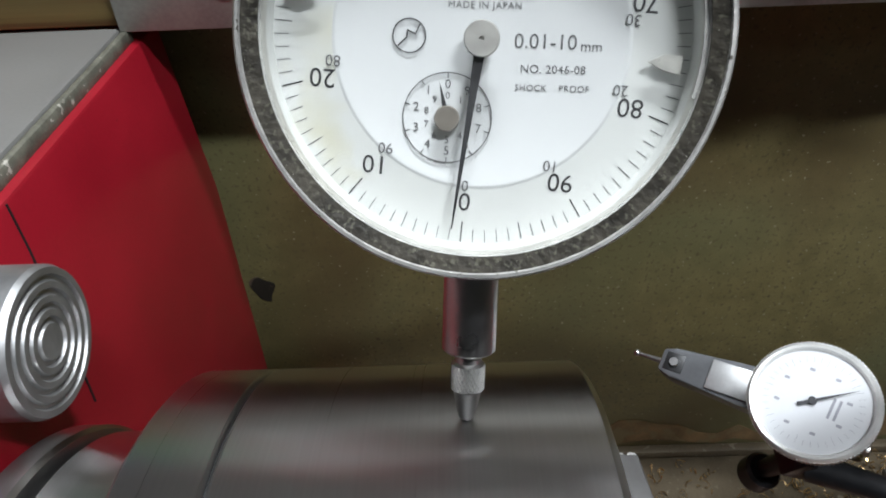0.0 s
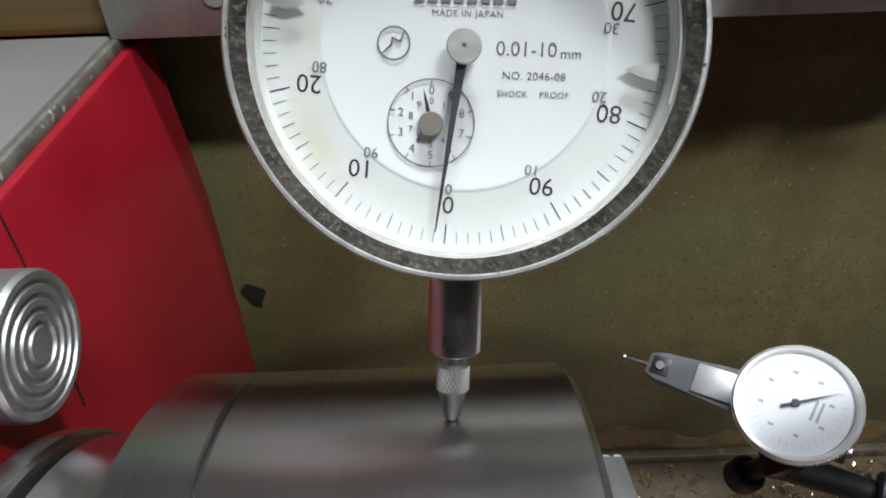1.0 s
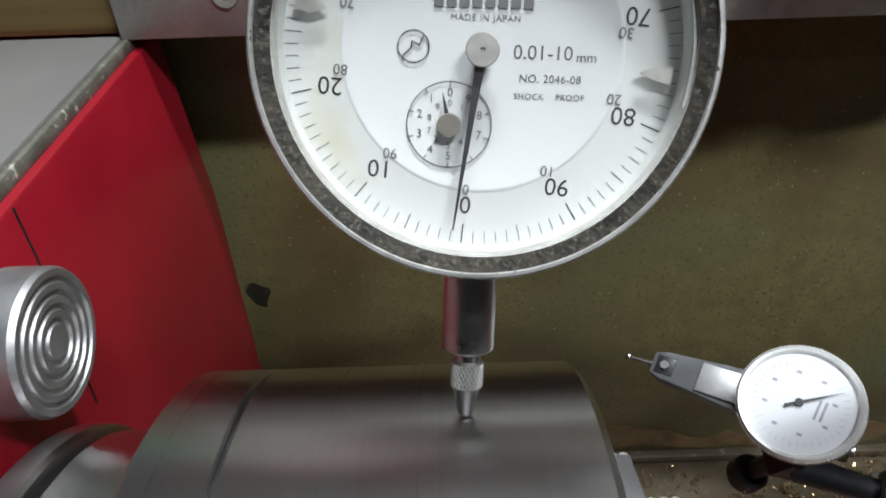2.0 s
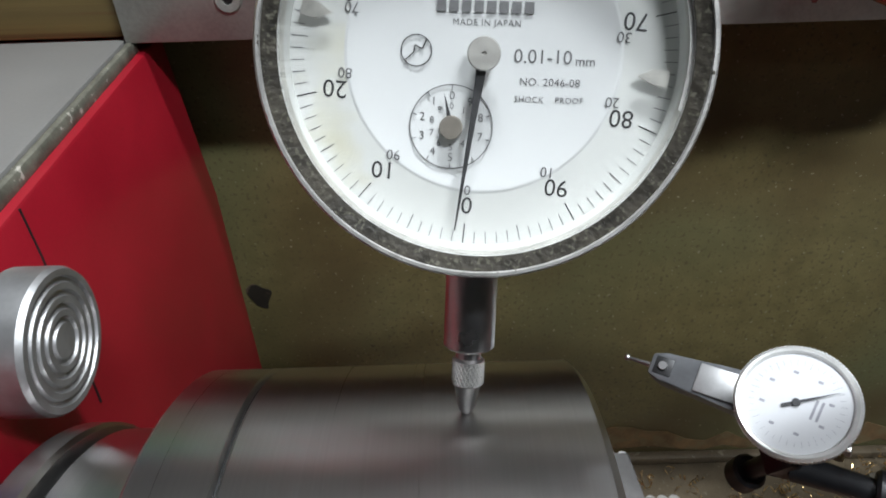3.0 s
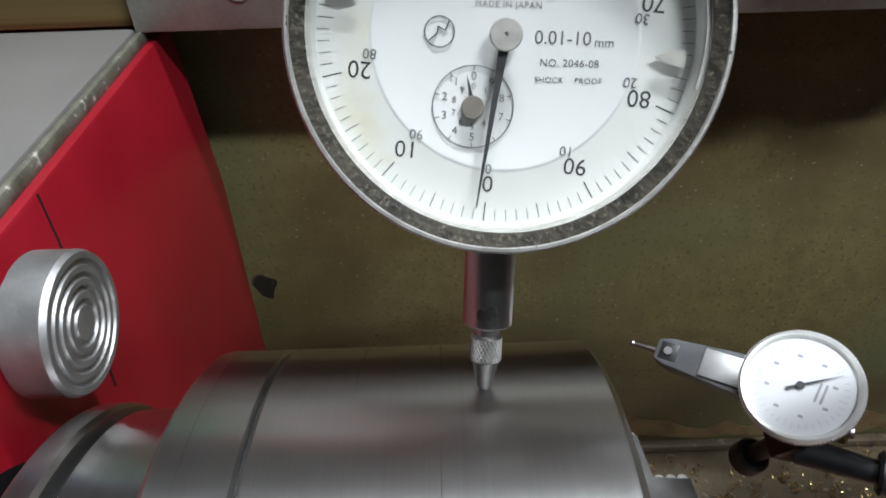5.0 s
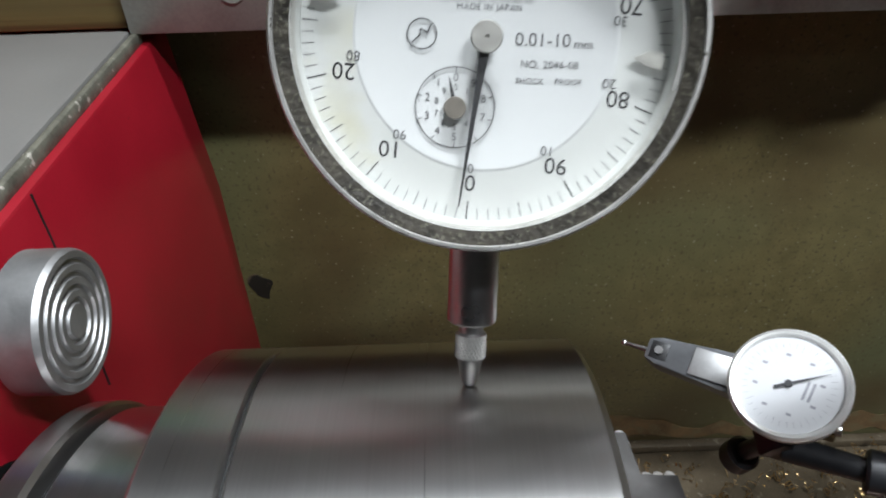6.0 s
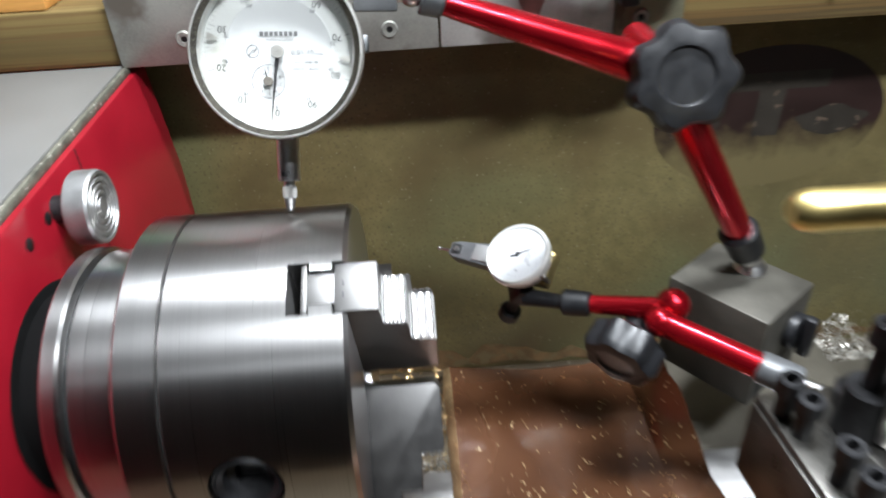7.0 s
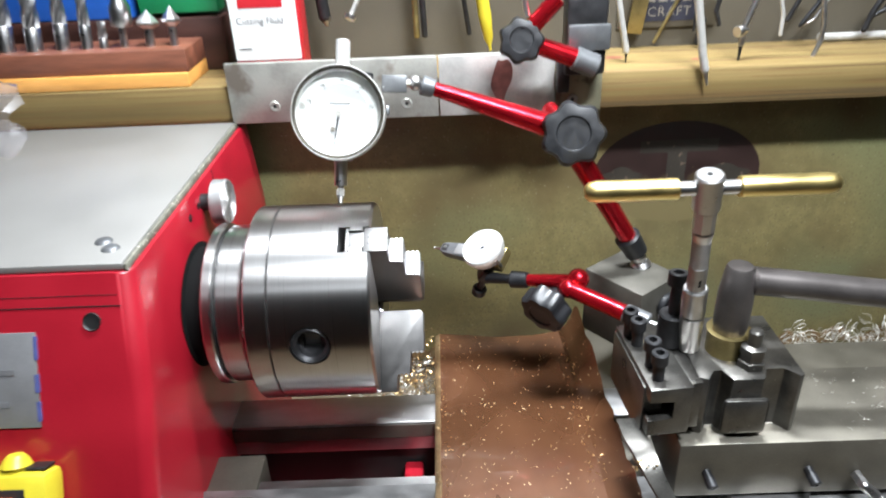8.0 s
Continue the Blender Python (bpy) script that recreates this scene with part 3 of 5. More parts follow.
def turn_at(deg):
    """A frame on the chuck axis whose x axis points out at deg above the front horizontal."""
    a = radians(deg)
    out = Vector((-math.sin(a), -math.cos(a), 0))
    side = Vector((0, 0, 1)).cross(out)
    return Matrix((( out.x, side.x, 0, 0), (out.y, side.y, 0, 0), (0, 0, 1, 0), (0, 0, 0, 1)))


b = B(); rev(b, [(0.028, CX0), (CR - 0.001, CX0), (CR, CX0 + 0.001), (CR, CXG - 0.0005), (CR - 0.0008, CXG), (0.028, CXG)], None, 128, False)
part("back_plate", b, STEEL, chuck)
b = B(); rev(b, [(0.03, CXG), (CR - 0.0012, CXG), (CR - 0.0012, CXG + 0.0006), (0.03, CXG + 0.0006)], None, 96, False)
part("joint_line", b, BLACK, chuck)
b = B(); rev(b, [(0.018, CXG + 0.0006), (CR - 0.0006, CXG + 0.0006), (CR, CXG + 0.0012), (CR, CX1 - 0.0015), (CR - 0.0015, CX1), (0.018, CX1), (0.018, CXG + 0.0006)], None, 160, False)
bmesh.ops.remove_doubles(b, verts=b.verts, dist=1e-6)
cbody = part("body", b, STEEL, chuck)
JAWS, SOCKET_ANGLES = (65.7, -54.3, 185.7), (5.7, 245.7)
cut = B()
for a in JAWS:
    m = turn_at(a)
    box(cut, 0.012, 0.075, -0.0098, 0.0098, 0.0030, 0.0104, m=m)
    box(cut, 0.013, 0.074, -0.0066, 0.0066, 0.0098, 0.0186, m=m)
    box(cut, 0.012, 0.075, -0.0098, 0.0098, 0.0180, 0.0300, m=m)
for a in SOCKET_ANGLES:
    m = turn_at(a) @ pose(0, 0, -0.0142) @ pose(0, 0, 0, 0, 90, 0)
    rev(cut, [(0.0126, 0.052), (0.0126, 0.070)], m, 40)
cutme = finish(cut, "cutter", STEEL)
cutter = new("cutter", cutme)
cutter.parent = chuck
bo = cbody.modifiers.new("slots", "BOOLEAN")
bo.operation, bo.object, bo.solver, bo.use_self = "DIFFERENCE", cutter, "EXACT", True
me = bpy.data.meshes.new_from_object(cbody.evaluated_get(bpy.context.evaluated_depsgraph_get()))
cbody.modifiers.clear()
cbody.data = me
me.set_sharp_from_angle(angle=radians(30))
bpy.data.objects.remove(cutter)
for a in SOCKET_ANGLES:
    m = turn_at(a) @ pose(0, 0, -0.0142) @ pose(0, 0, 0, 0, 90, 0)
    b = B()
    rev(b, [(0.0121, 0.050), (0.0121, 0.0622), (0.0114, 0.0630), (0.0108, 0.0624), (0.0103, 0.0629), (0.0098, 0.0622), (0.0086, 0.0612), (0.0080, 0.0575), (0.0072, 0.050)], m, 44, False)
    bush = part("pinion", b, DARK_STEEL, chuck, "blackened square-socket key pinion")
    b = B()
    s = 0.0052
    q = [bm_v for bm_v in (b.verts.new(m @ Vector((s * u, s * v, 0.0565))) for u, v in ((1, 1), (-1, 1), (-1, -1), (1, -1)))]
    deep = [b.verts.new(m @ Vector((s * u * 0.92, s * v * 0.92, 0.047))) for u, v in ((1, 1), (-1, 1), (-1, -1), (1, -1))]
    rim = [b.verts.new(m @ Vector((0.0079 * math.cos(math.pi * (2 * k + 1) / 16), 0.0079 * math.sin(math.pi * (2 * k + 1) / 16), 0.0575))) for k in range(16)]
    for k in range(4):
        j = (k + 1) % 4
        b.faces.new([q[k], q[j], deep[j], deep[k]])
    for k in range(4):
        arc = [rim[(4 * k + i) % 16] for i in range(5)]
        b.faces.new([arc[0], arc[1], arc[2], arc[3], q[k]])
        b.faces.new([arc[3], arc[4], q[(k + 1) % 4], q[k]])
    b.faces.new(deep)
    part("square_socket", b, DARK_STEEL, bush)
# stepped jaws
for a in JAWS:
    m = turn_at(a) @ Matrix(((1, 0, 0, 0), (0, 0, -1, 0), (0, 1, 0, 0), (0, 0, 0, 1)))   # outline in (radius, along), drawn out sideways
    b = B()
    prism(b, [(0.0100, 0.0080), (0.0628, 0.0080), (0.0628, 0.0200), (0.0100, 0.0200)], -0.0058, 0.0058, m, 0.0003)
    prism(b, [(0.0300, 0.0076), (0.0632, 0.0076), (0.0632, 0.0097), (0.0300, 0.0097)], -0.0090, 0.0090, m, 0.0003)
    prism(b, [(0.0100, 0.0188), (0.0632, 0.0188), (0.0632, 0.0335), (0.0515, 0.0335), (0.0515, 0.0425), (0.0370, 0.0425), (0.0370, 0.0520), (0.0120, 0.0520), (0.0100, 0.0500)], -0.0092, 0.0092, m, 0.0005)
    jaw = part("jaw", b, JAW, chuck, "stepped hardened steel jaw")
    for rr, aa in ((0.0500, 0.0380), (0.0360, 0.0472)):
        b = B()
        for k in range(3):
            tube(b, m @ Vector((rr + 0.0010, aa - 0.0028 + 0.0028 * k, -0.0090)), m @ Vector((rr + 0.0010, aa - 0.0028 + 0.0028 * k, 0.0090)), 0.0013, None, 10)
        part("grip_teeth", b, CHROME, jaw)
    for dz in (-0.003, 0.0015):
        b = B(); box(b, 0.0630, 0.0634, 0.0215, 0.0221, dz - 0.0008, dz + 0.0008, m=m); part("stamp", b, DARK_STEEL, jaw)
b = B(); rev(b, [(0.0178, CX1 - 0.05), (0.0178, CX1 - 0.002), (0.0165, CX1 - 0.002), (0.0165, CX1 - 0.05)], None, 40, False)
part("bore", b, DARK_STEEL, chuck)

# ---- bed ----
bed = thing("lathe_bed", Matrix.Translation((0.1, 0, 0.03)), "cast iron lathe bed with ground ways, red inside", "lathe bed")
for y0, y1, nm in ((-0.004, 0.028, "rear_way"), (-0.098, -0.058, "front_way")):
    b = B(); box(b, -0.20, 0.75, y0, y1, 0.085, 0.112, 0.0015); part(nm, b, STEEL_DULL, bed, "ground steel way")
b = B(); prism(b, [(-0.058, 0.112), (-0.066, 0.112), (-0.072, 0.1195), (-0.078, 0.112), (-0.062, 0.1118)], -0.20, 0.75, Matrix(((0, 0, 1, 0), (1, 0, 0, 0), (0, 1, 0, 0), (0, 0, 0, 1))))
part("vee_way", b, STEEL_DULL, bed)
for y0, y1, z1 in ((-0.096, -0.062, 0.0848), (-0.062, 0.0, 0.03)):
    b = B(); box(b, -0.20, 0.75, y0, y1, 0.0, z1); part("casting", b, RED, bed, "red painted casting")
# Rear casting is plain black, unlike the red castings beside it.
b = B(); box(b, -0.20, 0.75, 0.001, 0.026, 0.0, 0.0848); part("rear_casting", b, BLACK, bed, "plain black rear casting")
b = B(); box(b, -0.20, 0.75, -0.0046, -0.0042, 0.098, 0.110); part("way_edge", b, CAST, bed)
for rx in (-0.07, -0.02):
    b = B(); box(b, rx, rx + 0.015, -0.062, 0.0, 0.03, 0.07, 0.003); part("cross_rib", b, RED, bed)
b = B(); box(b, -0.197, -0.163, -0.110, -0.036, 0.090, 0.116, 0.002); part("end_block", b, CAST, bed)

# ---- chip guard sheet ----
guard = thing("chip_guard", Matrix.Translation((0.11, 0.0, 0.150)), "bent brown lacquered metal sheet lying across the ways", "chip guard")
SX = (0.0550, 0.0560, 0.0600, 0.085, 0.11, 0.140, 0.1615, 0.1660, 0.1695, 0.1725)
SZ = (-0.014, -0.002, 0.0005, 0.0006, 0.0, 0.0, 0.0010, 0.0085, 0.0185, 0.0300)


def strip(name, i0, i1, label):
    """One bent strip of the sheet, between two of its fold lines, with thickness."""
    b = B()
    rng = random.Random(21)
    rough = [rng.uniform(-1, 1) for _ in range(29)]
    grid = []
    for j in range(29):
        y = 0.0930 - 0.0093 * j
        lift = 0.0014 * math.sin(j * 0.5) - max(0, j - 21) ** 2 * 0.0005
        fac = 1.0 if j < 2 else max(0.30, 1.0 - 0.085 * (j - 1))
        row = []
        for i in range(i0, i1 + 1):
            up = max(0, i - 6)
            x = SX[i] + up * (1.15 - fac) * 0.0042 + 0.0005 * up * rough[j]
            if i > 1 and i < 7:
                x += 0.0004 * rough[j] * (i == 2) + 0.00018 * j * (i == 6)
            yy = y - (0.0045 * (2 - abs(up - 1.5)) if j == 0 and up else 0) + (0.004 * math.sin(i * 1.1) if j == 0 else 0)
            row.append((x - 0.11, yy, SZ[i] * (fac if up else 1.0) + lift + 0.0004 * up * rough[j]))
        grid.append([[b.verts.new((p[0], p[1], p[2] + sh)) for p in row] for sh in (0.0, -0.0012)])
    n = i1 - i0
    for j in range(28):
        for i in range(n):
            for sh in (0, 1):
                b.faces.new([grid[j][sh][i], grid[j][sh][i + 1], grid[j + 1][sh][i + 1], grid[j + 1][sh][i]])
        for i in (0, n):
            b.faces.new([grid[j][0][i], grid[j + 1][0][i], grid[j + 1][1][i], grid[j][1][i]])
    for j in (0, 28):
        for i in range(n):
            b.faces.new([grid[j][0][i], grid[j][0][i + 1], grid[j][1][i + 1], grid[j][1][i]])
    return part(name, b, COPPER_EDGE if i0 == 0 else COPPER, guard, label, angle=60)


strip("turned_lip", 0, 2, "turned-down bright edge")
strip("sheet", 2, 6, "brown lacquered flat of the sheet")
strip("raised_flange", 6, 9, "raised bent flange")

# ---- cross slide and compound ----
slide = thing("cross_slide", Matrix.Translation((0.25, 0.0, 0.118)), "grey cast iron cross slide under the tool post", "cross slide")
b = B(); box(b, -0.063, 0.055, -0.086, 0.135, 0.0, 0.0050, 0.002); part("table", b, CAST, slide)
b = B(); box(b, -0.085, 0.30, -0.13, 0.11, -0.030, -0.001, 0.002); part("saddle", b, CAST, slide)
comp = thing("compound_slide", Matrix.Translation((0.30, -0.05, 0.167)), "grey ground cast iron compound slide with gib screws", "compound slide")
b = B(); box(b, -0.0935, 0.30, -0.038, 0.032, -0.0195, 0.0235, 0.0012); part("top_slide", b, CAST, comp)
b = B(); box(b, -0.085, 0.30, -0.030, 0.026, -0.0435, -0.0200, 0.001); part("lower_slide", b, STEEL_DULL, comp)
for gx in (-0.075, -0.012):
    b = B(); socket_screw(b, (gx, -0.0365, 0.0010), (gx + 0.002, -0.0475, -0.0035), 0.0034, 0.007, 0.0030); part("gib_screw", b, DARK_STEEL, comp)
b = B()
pts = [Vector((0.018, -0.038, -0.004)), Vector((0.020, -0.047, -0.006)), Vector((0.027, -0.054, -0.010)), Vector((0.050, -0.057, -0.012))]
for p, q in zip(pts, pts[1:]):
    tube(b, p, q, 0.0032, None, 6); sphere(b, q, 0.0032, 10)
part("hex_key", b, CHROME, comp, "bright hexagon key left in the screw")
b = B(); tube(b, (-0.03, -0.020, -0.046), (-0.03, -0.020, -0.0220), 0.030, None, 48, 0.001); part("degree_ring", b, STEEL_DULL, comp)

# ---- tool post ----
post = thing("tool_post", Matrix.Translation((0.25, -0.05, 0.1906)), "oily steel quick-change tool post with clamping handle", "tool post")
b = B()
prism(b, [(-0.034, -0.026), (-0.0285, -0.0285), (-0.0240, -0.020), (-0.0185, -0.020), (-0.0150, -0.0285), (-0.0150, -0.0300), (0.0035, -0.0300), (0.0035, -0.0285), (0.0075, -0.020), (0.0190, -0.020), (0.0250, -0.0285), (0.0285, -0.0265), (0.0285, 0.036), (-0.034, 0.036)], 0.0, 0.0426, None, 0.0006)
part("post_block", b, POST, post)
b = B(); box(b, -0.0195, 0.0075, -0.0345, -0.0302, 0.004, 0.0300, 0.003); part("dovetail_plunger", b, POST, post, "worn steel dovetail clamp piece")
b = B(); rev(b, [(0.0125, 0.0426), (0.0125, 0.056), (0.0135, 0.058), (0.0, 0.058)], pose(-0.009, 0.0, 0), 40, False); part("brass_collar", b, BRASS_DULL, post, "dull brass collar")
hub = B(); rev(hub, [(0.0096, 0.058), (0.0104, 0.062), (0.0104, 0.084), (0.0082, 0.101), (0.0072, 0.1028), (0.0, 0.1028)], pose(-0.009, 0.0, 0), 40, False); part("handle_hub", hub, GREY_BAR, post)
b = B(); tube(b, (-0.002, 0.0, 0.0925), (0.30, -0.020, 0.056), 0.0085, 0.0085, 28, 0.002); part("handle_bar", b, GREY_BAR, post, "grey steel clamping bar")
b = B(); tube(b, (0.0, -0.016, 0.0426), (0.0, -0.016, 0.0680), 0.0042, 0.0042, 24, 0.0012)
rev(b, [(0.0085, 0.0427), (0.0085, 0.047), (0.0070, 0.0475), (0.0070, 0.052), (0.0078, 0.0522), (0.0078, 0.0565), (0.0042, 0.058)], pose(0.0, -0.016, 0), 6, False)
part("height_stud", b, POST, post)
b = B(); rev(b, [(0.0092, 0.0426), (0.0098, 0.044), (0.0098, 0.050), (0.0080, 0.052), (0.0, 0.052)], pose(-0.034, 0.020, 0), 24, False); part("stop_collar", b, DARK_STEEL, post)

# tool holder on its flank, with four screws
hold = thing("tool_holder", Matrix.Translation((0.1955, -0.052, 0.2040)) @ pose(0, 0, 0, 0, 0, 4.5), "steel tool holder with four socket screws on the post", "tool holder")
b = B()
prism(b, [(-0.0135, -0.005), (0.0120, -0.005), (0.0120, 0.0294), (-0.0135, 0.0294), (-0.0135, 0.0200), (0.0020, 0.0200), (0.0020, 0.0065), (-0.0135, 0.0065)],
      -0.0345, 0.0330, Matrix(((1, 0, 0, 0), (0, 0, 1, 0), (0, 1, 0, 0), (0, 0, 0, 1))), 0.0006)
part("block", b, POST, hold)
b = B(); box(b, -0.0134, -0.0015, -0.0240, 0.0328, 0.0066, 0.0199); part("jaw_bar", b, POST, hold)
b = B(); box(b, 0.0121, 0.0200, -0.0300, 0.0330, -0.0055, 0.0285, 0.0008); part("dovetail_strip", b, POST, hold)
b = B(); box(b, -0.0148, -0.0136, -0.0270, 0.0320, -0.012, 0.0262, 0.0004, m=pose(0, 0, 0, 0, 0, 0)); part("side_plate", b, POST, hold)
for k, (sx, sy) in enumerate(((-0.0085, 0.022), (-0.0070, 0.011), (-0.0058, -0.011), (-0.0060, -0.024))):
    b = B(); socket_screw(b, (sx, sy, 0.0294), (sx - 0.0006, sy - 0.0005, 0.0490), 0.0050, 0.0075, 0.0036); part("socket_screw", b, DARK_STEEL, hold)
b = B(); tube(b, (0.014, 0.010, 0.0294), (0.014, 0.010, 0.0520), 0.0088, None, 28, 0.001); tube(b, (0.014, 0.010, 0.0520), (0.0145, 0.011, 0.072), 0.0036, None, 18)
socket_screw(b, (0.0145, 0.011, 0.070), (0.015, 0.012, 0.0800), 0.0062, 0.0085, 0.0036); part("height_screw", b, DARK_STEEL, hold, "tall knurled height screw")

strip_thing = thing("steel_strip", Matrix.Translation((0.178, -0.080, 0.1985)), "bent grey steel strip with brass chips under the tool holder", "steel strip")
b = B()
rows = []
for px, py, pz, pw in ((0.0, 0.010, -0.0008, 0.0070), (0.001, -0.006, -0.0012, 0.0070), (0.004, -0.018, -0.0035, 0.0065), (0.008, -0.028, -0.0110, 0.0055), (0.014, -0.036, -0.0210, 0.0050), (0.024, -0.044, -0.0300, 0.0065), (0.040, -0.050, -0.0360, 0.0065)):
    rows.append([b.verts.new((px + sx * pw, py, pz + sz)) for sx, sz in ((-1, 0), (1, 0), (1, -0.0022), (-1, -0.0022))])
for a, c in zip(rows, rows[1:]):
    for k in range(4):
        b.faces.new([a[k], a[(k + 1) % 4], c[(k + 1) % 4], c[k]])
b.faces.new(rows[0]); b.faces.new(rows[-1])
part("strip", b, POST, strip_thing)
b = B()
rng = random.Random(33)
for k in range(40):
    box(b, -0.0006, 0.0006, -0.0004, 0.0004, 0, 0.0006, m=Matrix.Translation((rng.uniform(-0.003, 0.011), rng.uniform(-0.026, -0.016), -0.0028 - 0.0065 * rng.random())) @ Euler((rng.uniform(-1, 1), rng.uniform(-1, 1), rng.uniform(0, 6))).to_matrix().to_4x4())
part("chips", b, CHIP_BRASS, strip_thing, "brass chips stuck on the strip")

# tap wrench standing in the post
WT, WF = Vector((0.2065, -0.071, 0.3565)), Vector((0.2185, -0.047, 0.2342))
wr = thing("tap_wrench", Matrix.Translation(WF), "steel tap wrench with two brass bar handles", "tap wrench")
d = (WT - WF)


def wp(f):
    return d * f


b = B(); tube(b, wp(0.0), wp(0.232), 0.0066, 0.0070, 34, 0.0008); part("chuck_nose", b, CHROME, wr)
b = B(); tube(b, wp(0.237), wp(0.405), 0.0071, 0.0071, 34, 0.0008); part("chuck_sleeve", b, CHROME, wr)
b = B(); tube(b, wp(0.230), wp(0.240), 0.0064, None, 30); part("sleeve_gap", b, BLACK, wr)
b = B(); tube(b, wp(0.405), wp(0.545), 0.0055, 0.0053, 30, 0.0004); part("shank", b, STEEL_DULL, wr)
b = B(); box(b, -0.0006, 0.0006, -0.0056, -0.0052, -0.004, 0.004, m=Matrix.Translation(wp(0.47))); part("stamp_bar", b, DARK_STEEL, wr)
b = B(); tube(b, wp(0.545), wp(0.690), 0.0049, None, 26)
km, kl = frame_to(wp(0.548), wp(0.688)), (wp(0.688) - wp(0.548)).length
for k in range(20):
    for s in (-1, 1):
        pts = [km @ Vector((0.0050 * math.cos(2 * math.pi * k / 20 + s * 0.45 * i), 0.0050 * math.sin(2 * math.pi * k / 20 + s * 0.45 * i), kl * i / 5)) for i in range(6)]
        for p, q in zip(pts, pts[1:]):
            tube(b, p, q, 0.00026, None, 4)
part("knurl", b, STEEL_DULL, wr, "diamond-knurled grip")
b = B(); rev(b, [(0.0049, 0.0), (0.0058, 0.0050), (0.0060, 0.0062), (0.0056, 0.0070)], frame_to(wp(0.690), wp(0.75)), 30, False); part("collar", b, CHROME, wr)
b = B(); tube(b, wp(0.745), wp(0.858), 0.0060, 0.0060, 8, 0.0006); part("hex_neck", b, CHROME, wr)
b = B(); tube(b, wp(0.862), wp(1.038), 0.0074, 0.0076, 36, 0.0010); head_part = part("head", b, CHROME, wr)
b = B(); tube(b, wp(1.0380), wp(1.0392), 0.0016, None, 14); part("centre_hole", b, BLACK, head_part)
ax = Vector((1.0, -0.03, 0.012)).normalized()
for s, n in ((-1, 0.064), (1, 0.067)):
    b = B(); tube(b, wp(0.97) + ax * s * 0.007, wp(0.97) + ax * s * 0.016, 0.0040, None, 18); part("bar_neck", b, CHROME, wr)
    b = B(); rev(b, [(0.0, 0.0155), (0.0052, 0.0155), (0.0058, 0.0162), (0.0058, n - 0.006), (0.0050, n - 0.002), (0.003, n), (0.0, n)], frame_to(wp(0.97), wp(0.97) + ax * s), 28, False); part("bar_handle", b, BRASS, wr, "polished brass bar handle")

# ---- dial indicator on the chuck ----
DM = Matrix.Translation((0.0, 0.0187, 0.3117)) @ pose(0, 0, 0, 0, 0, -1.6) @ pose(0, 0, 0, -24.7) @ pose(0, 0, 0, 0, 3.0, 0)
dial = thing("dial_indicator", DM, "round white-faced dial indicator with worn nickel bezel touching the chuck", "dial indicator")
HZ0, FY = 0.0580, -0.0092     # hub height above the contact point; depth of the face
FACE = pose(0, FY, HZ0, 90, 0, 0) @ Matrix.Scale(1.035, 4)   # x right, y up the dial, z towards the viewer
AX = pose(0, 0, HZ0, 90, 0, 0) @ Matrix.Scale(1.045, 4)
b = B(); rev(b, [(0.0, -0.0085), (0.0255, -0.0085), (0.0262, -0.0075), (0.0262, 0.0080), (0.0, 0.0080)], AX, 72, False); part("case", b, BEZEL, dial)
b = B(); rev(b, [(0.0262, 0.0085), (0.0290, 0.0088), (0.0290, 0.0150), (0.0286, 0.0156), (0.0282, 0.0156), (0.0280, 0.0148), (0.0262, 0.0142), (0.0261, 0.0112)], AX, 128, False)
bz = part("bezel", b, BEZEL, dial, "worn knurled nickel bezel")
b = B()
for k in range(180):
    a = 2 * math.pi * k / 180
    tube(b, AX @ Vector((0.02895 * math.cos(a), 0.02895 * math.sin(a), 0.0094)), AX @ Vector((0.02895 * math.cos(a), 0.02895 * math.sin(a), 0.0144)), 0.00032, None, 5)
part("knurling", b, BEZEL, bz)
b = B(); rev(b, [(0.0262, 0.01425), (0.0281, 0.01490), (0.0281, 0.01520), (0.0262, 0.01460), (0.0262, 0.01425)], AX, 96, False); part("dirt_ring", b, GRIME, bz, "grimy inner bezel ring")
b = B(); rev(b, [(0.0186, 0.0), (0.0261, 0.0), (0.0267, 0.0046), (0.0268, -0.0006), (0.0186, -0.0006), (0.0186, 0.0)], FACE, 96, False); ring = part("scale_ring", b, DIAL_RING, dial, "white scale ring with yellowed stains")
b = B(); rev(b, [(0.0, -0.0001), (0.0178, -0.0001), (0.0182, 0.0001), (0.0185, 0.0001), (0.0190, -0.0001)], FACE, 96, False); face = part("dial_face", b, DIAL_WHITE, dial, "white printed dial face")
ROT = 4.0


def on_face(deg, r, up=0.0, z=0.00025, turn=None):
    """A frame on the face at deg clockwise from the bottom, at radius r."""
    a = radians(-90 - deg - ROT)
    return FACE @ pose(r * math.cos(a), r * math.sin(a), z, 0, 0, math.degrees(a) if turn is None else turn)


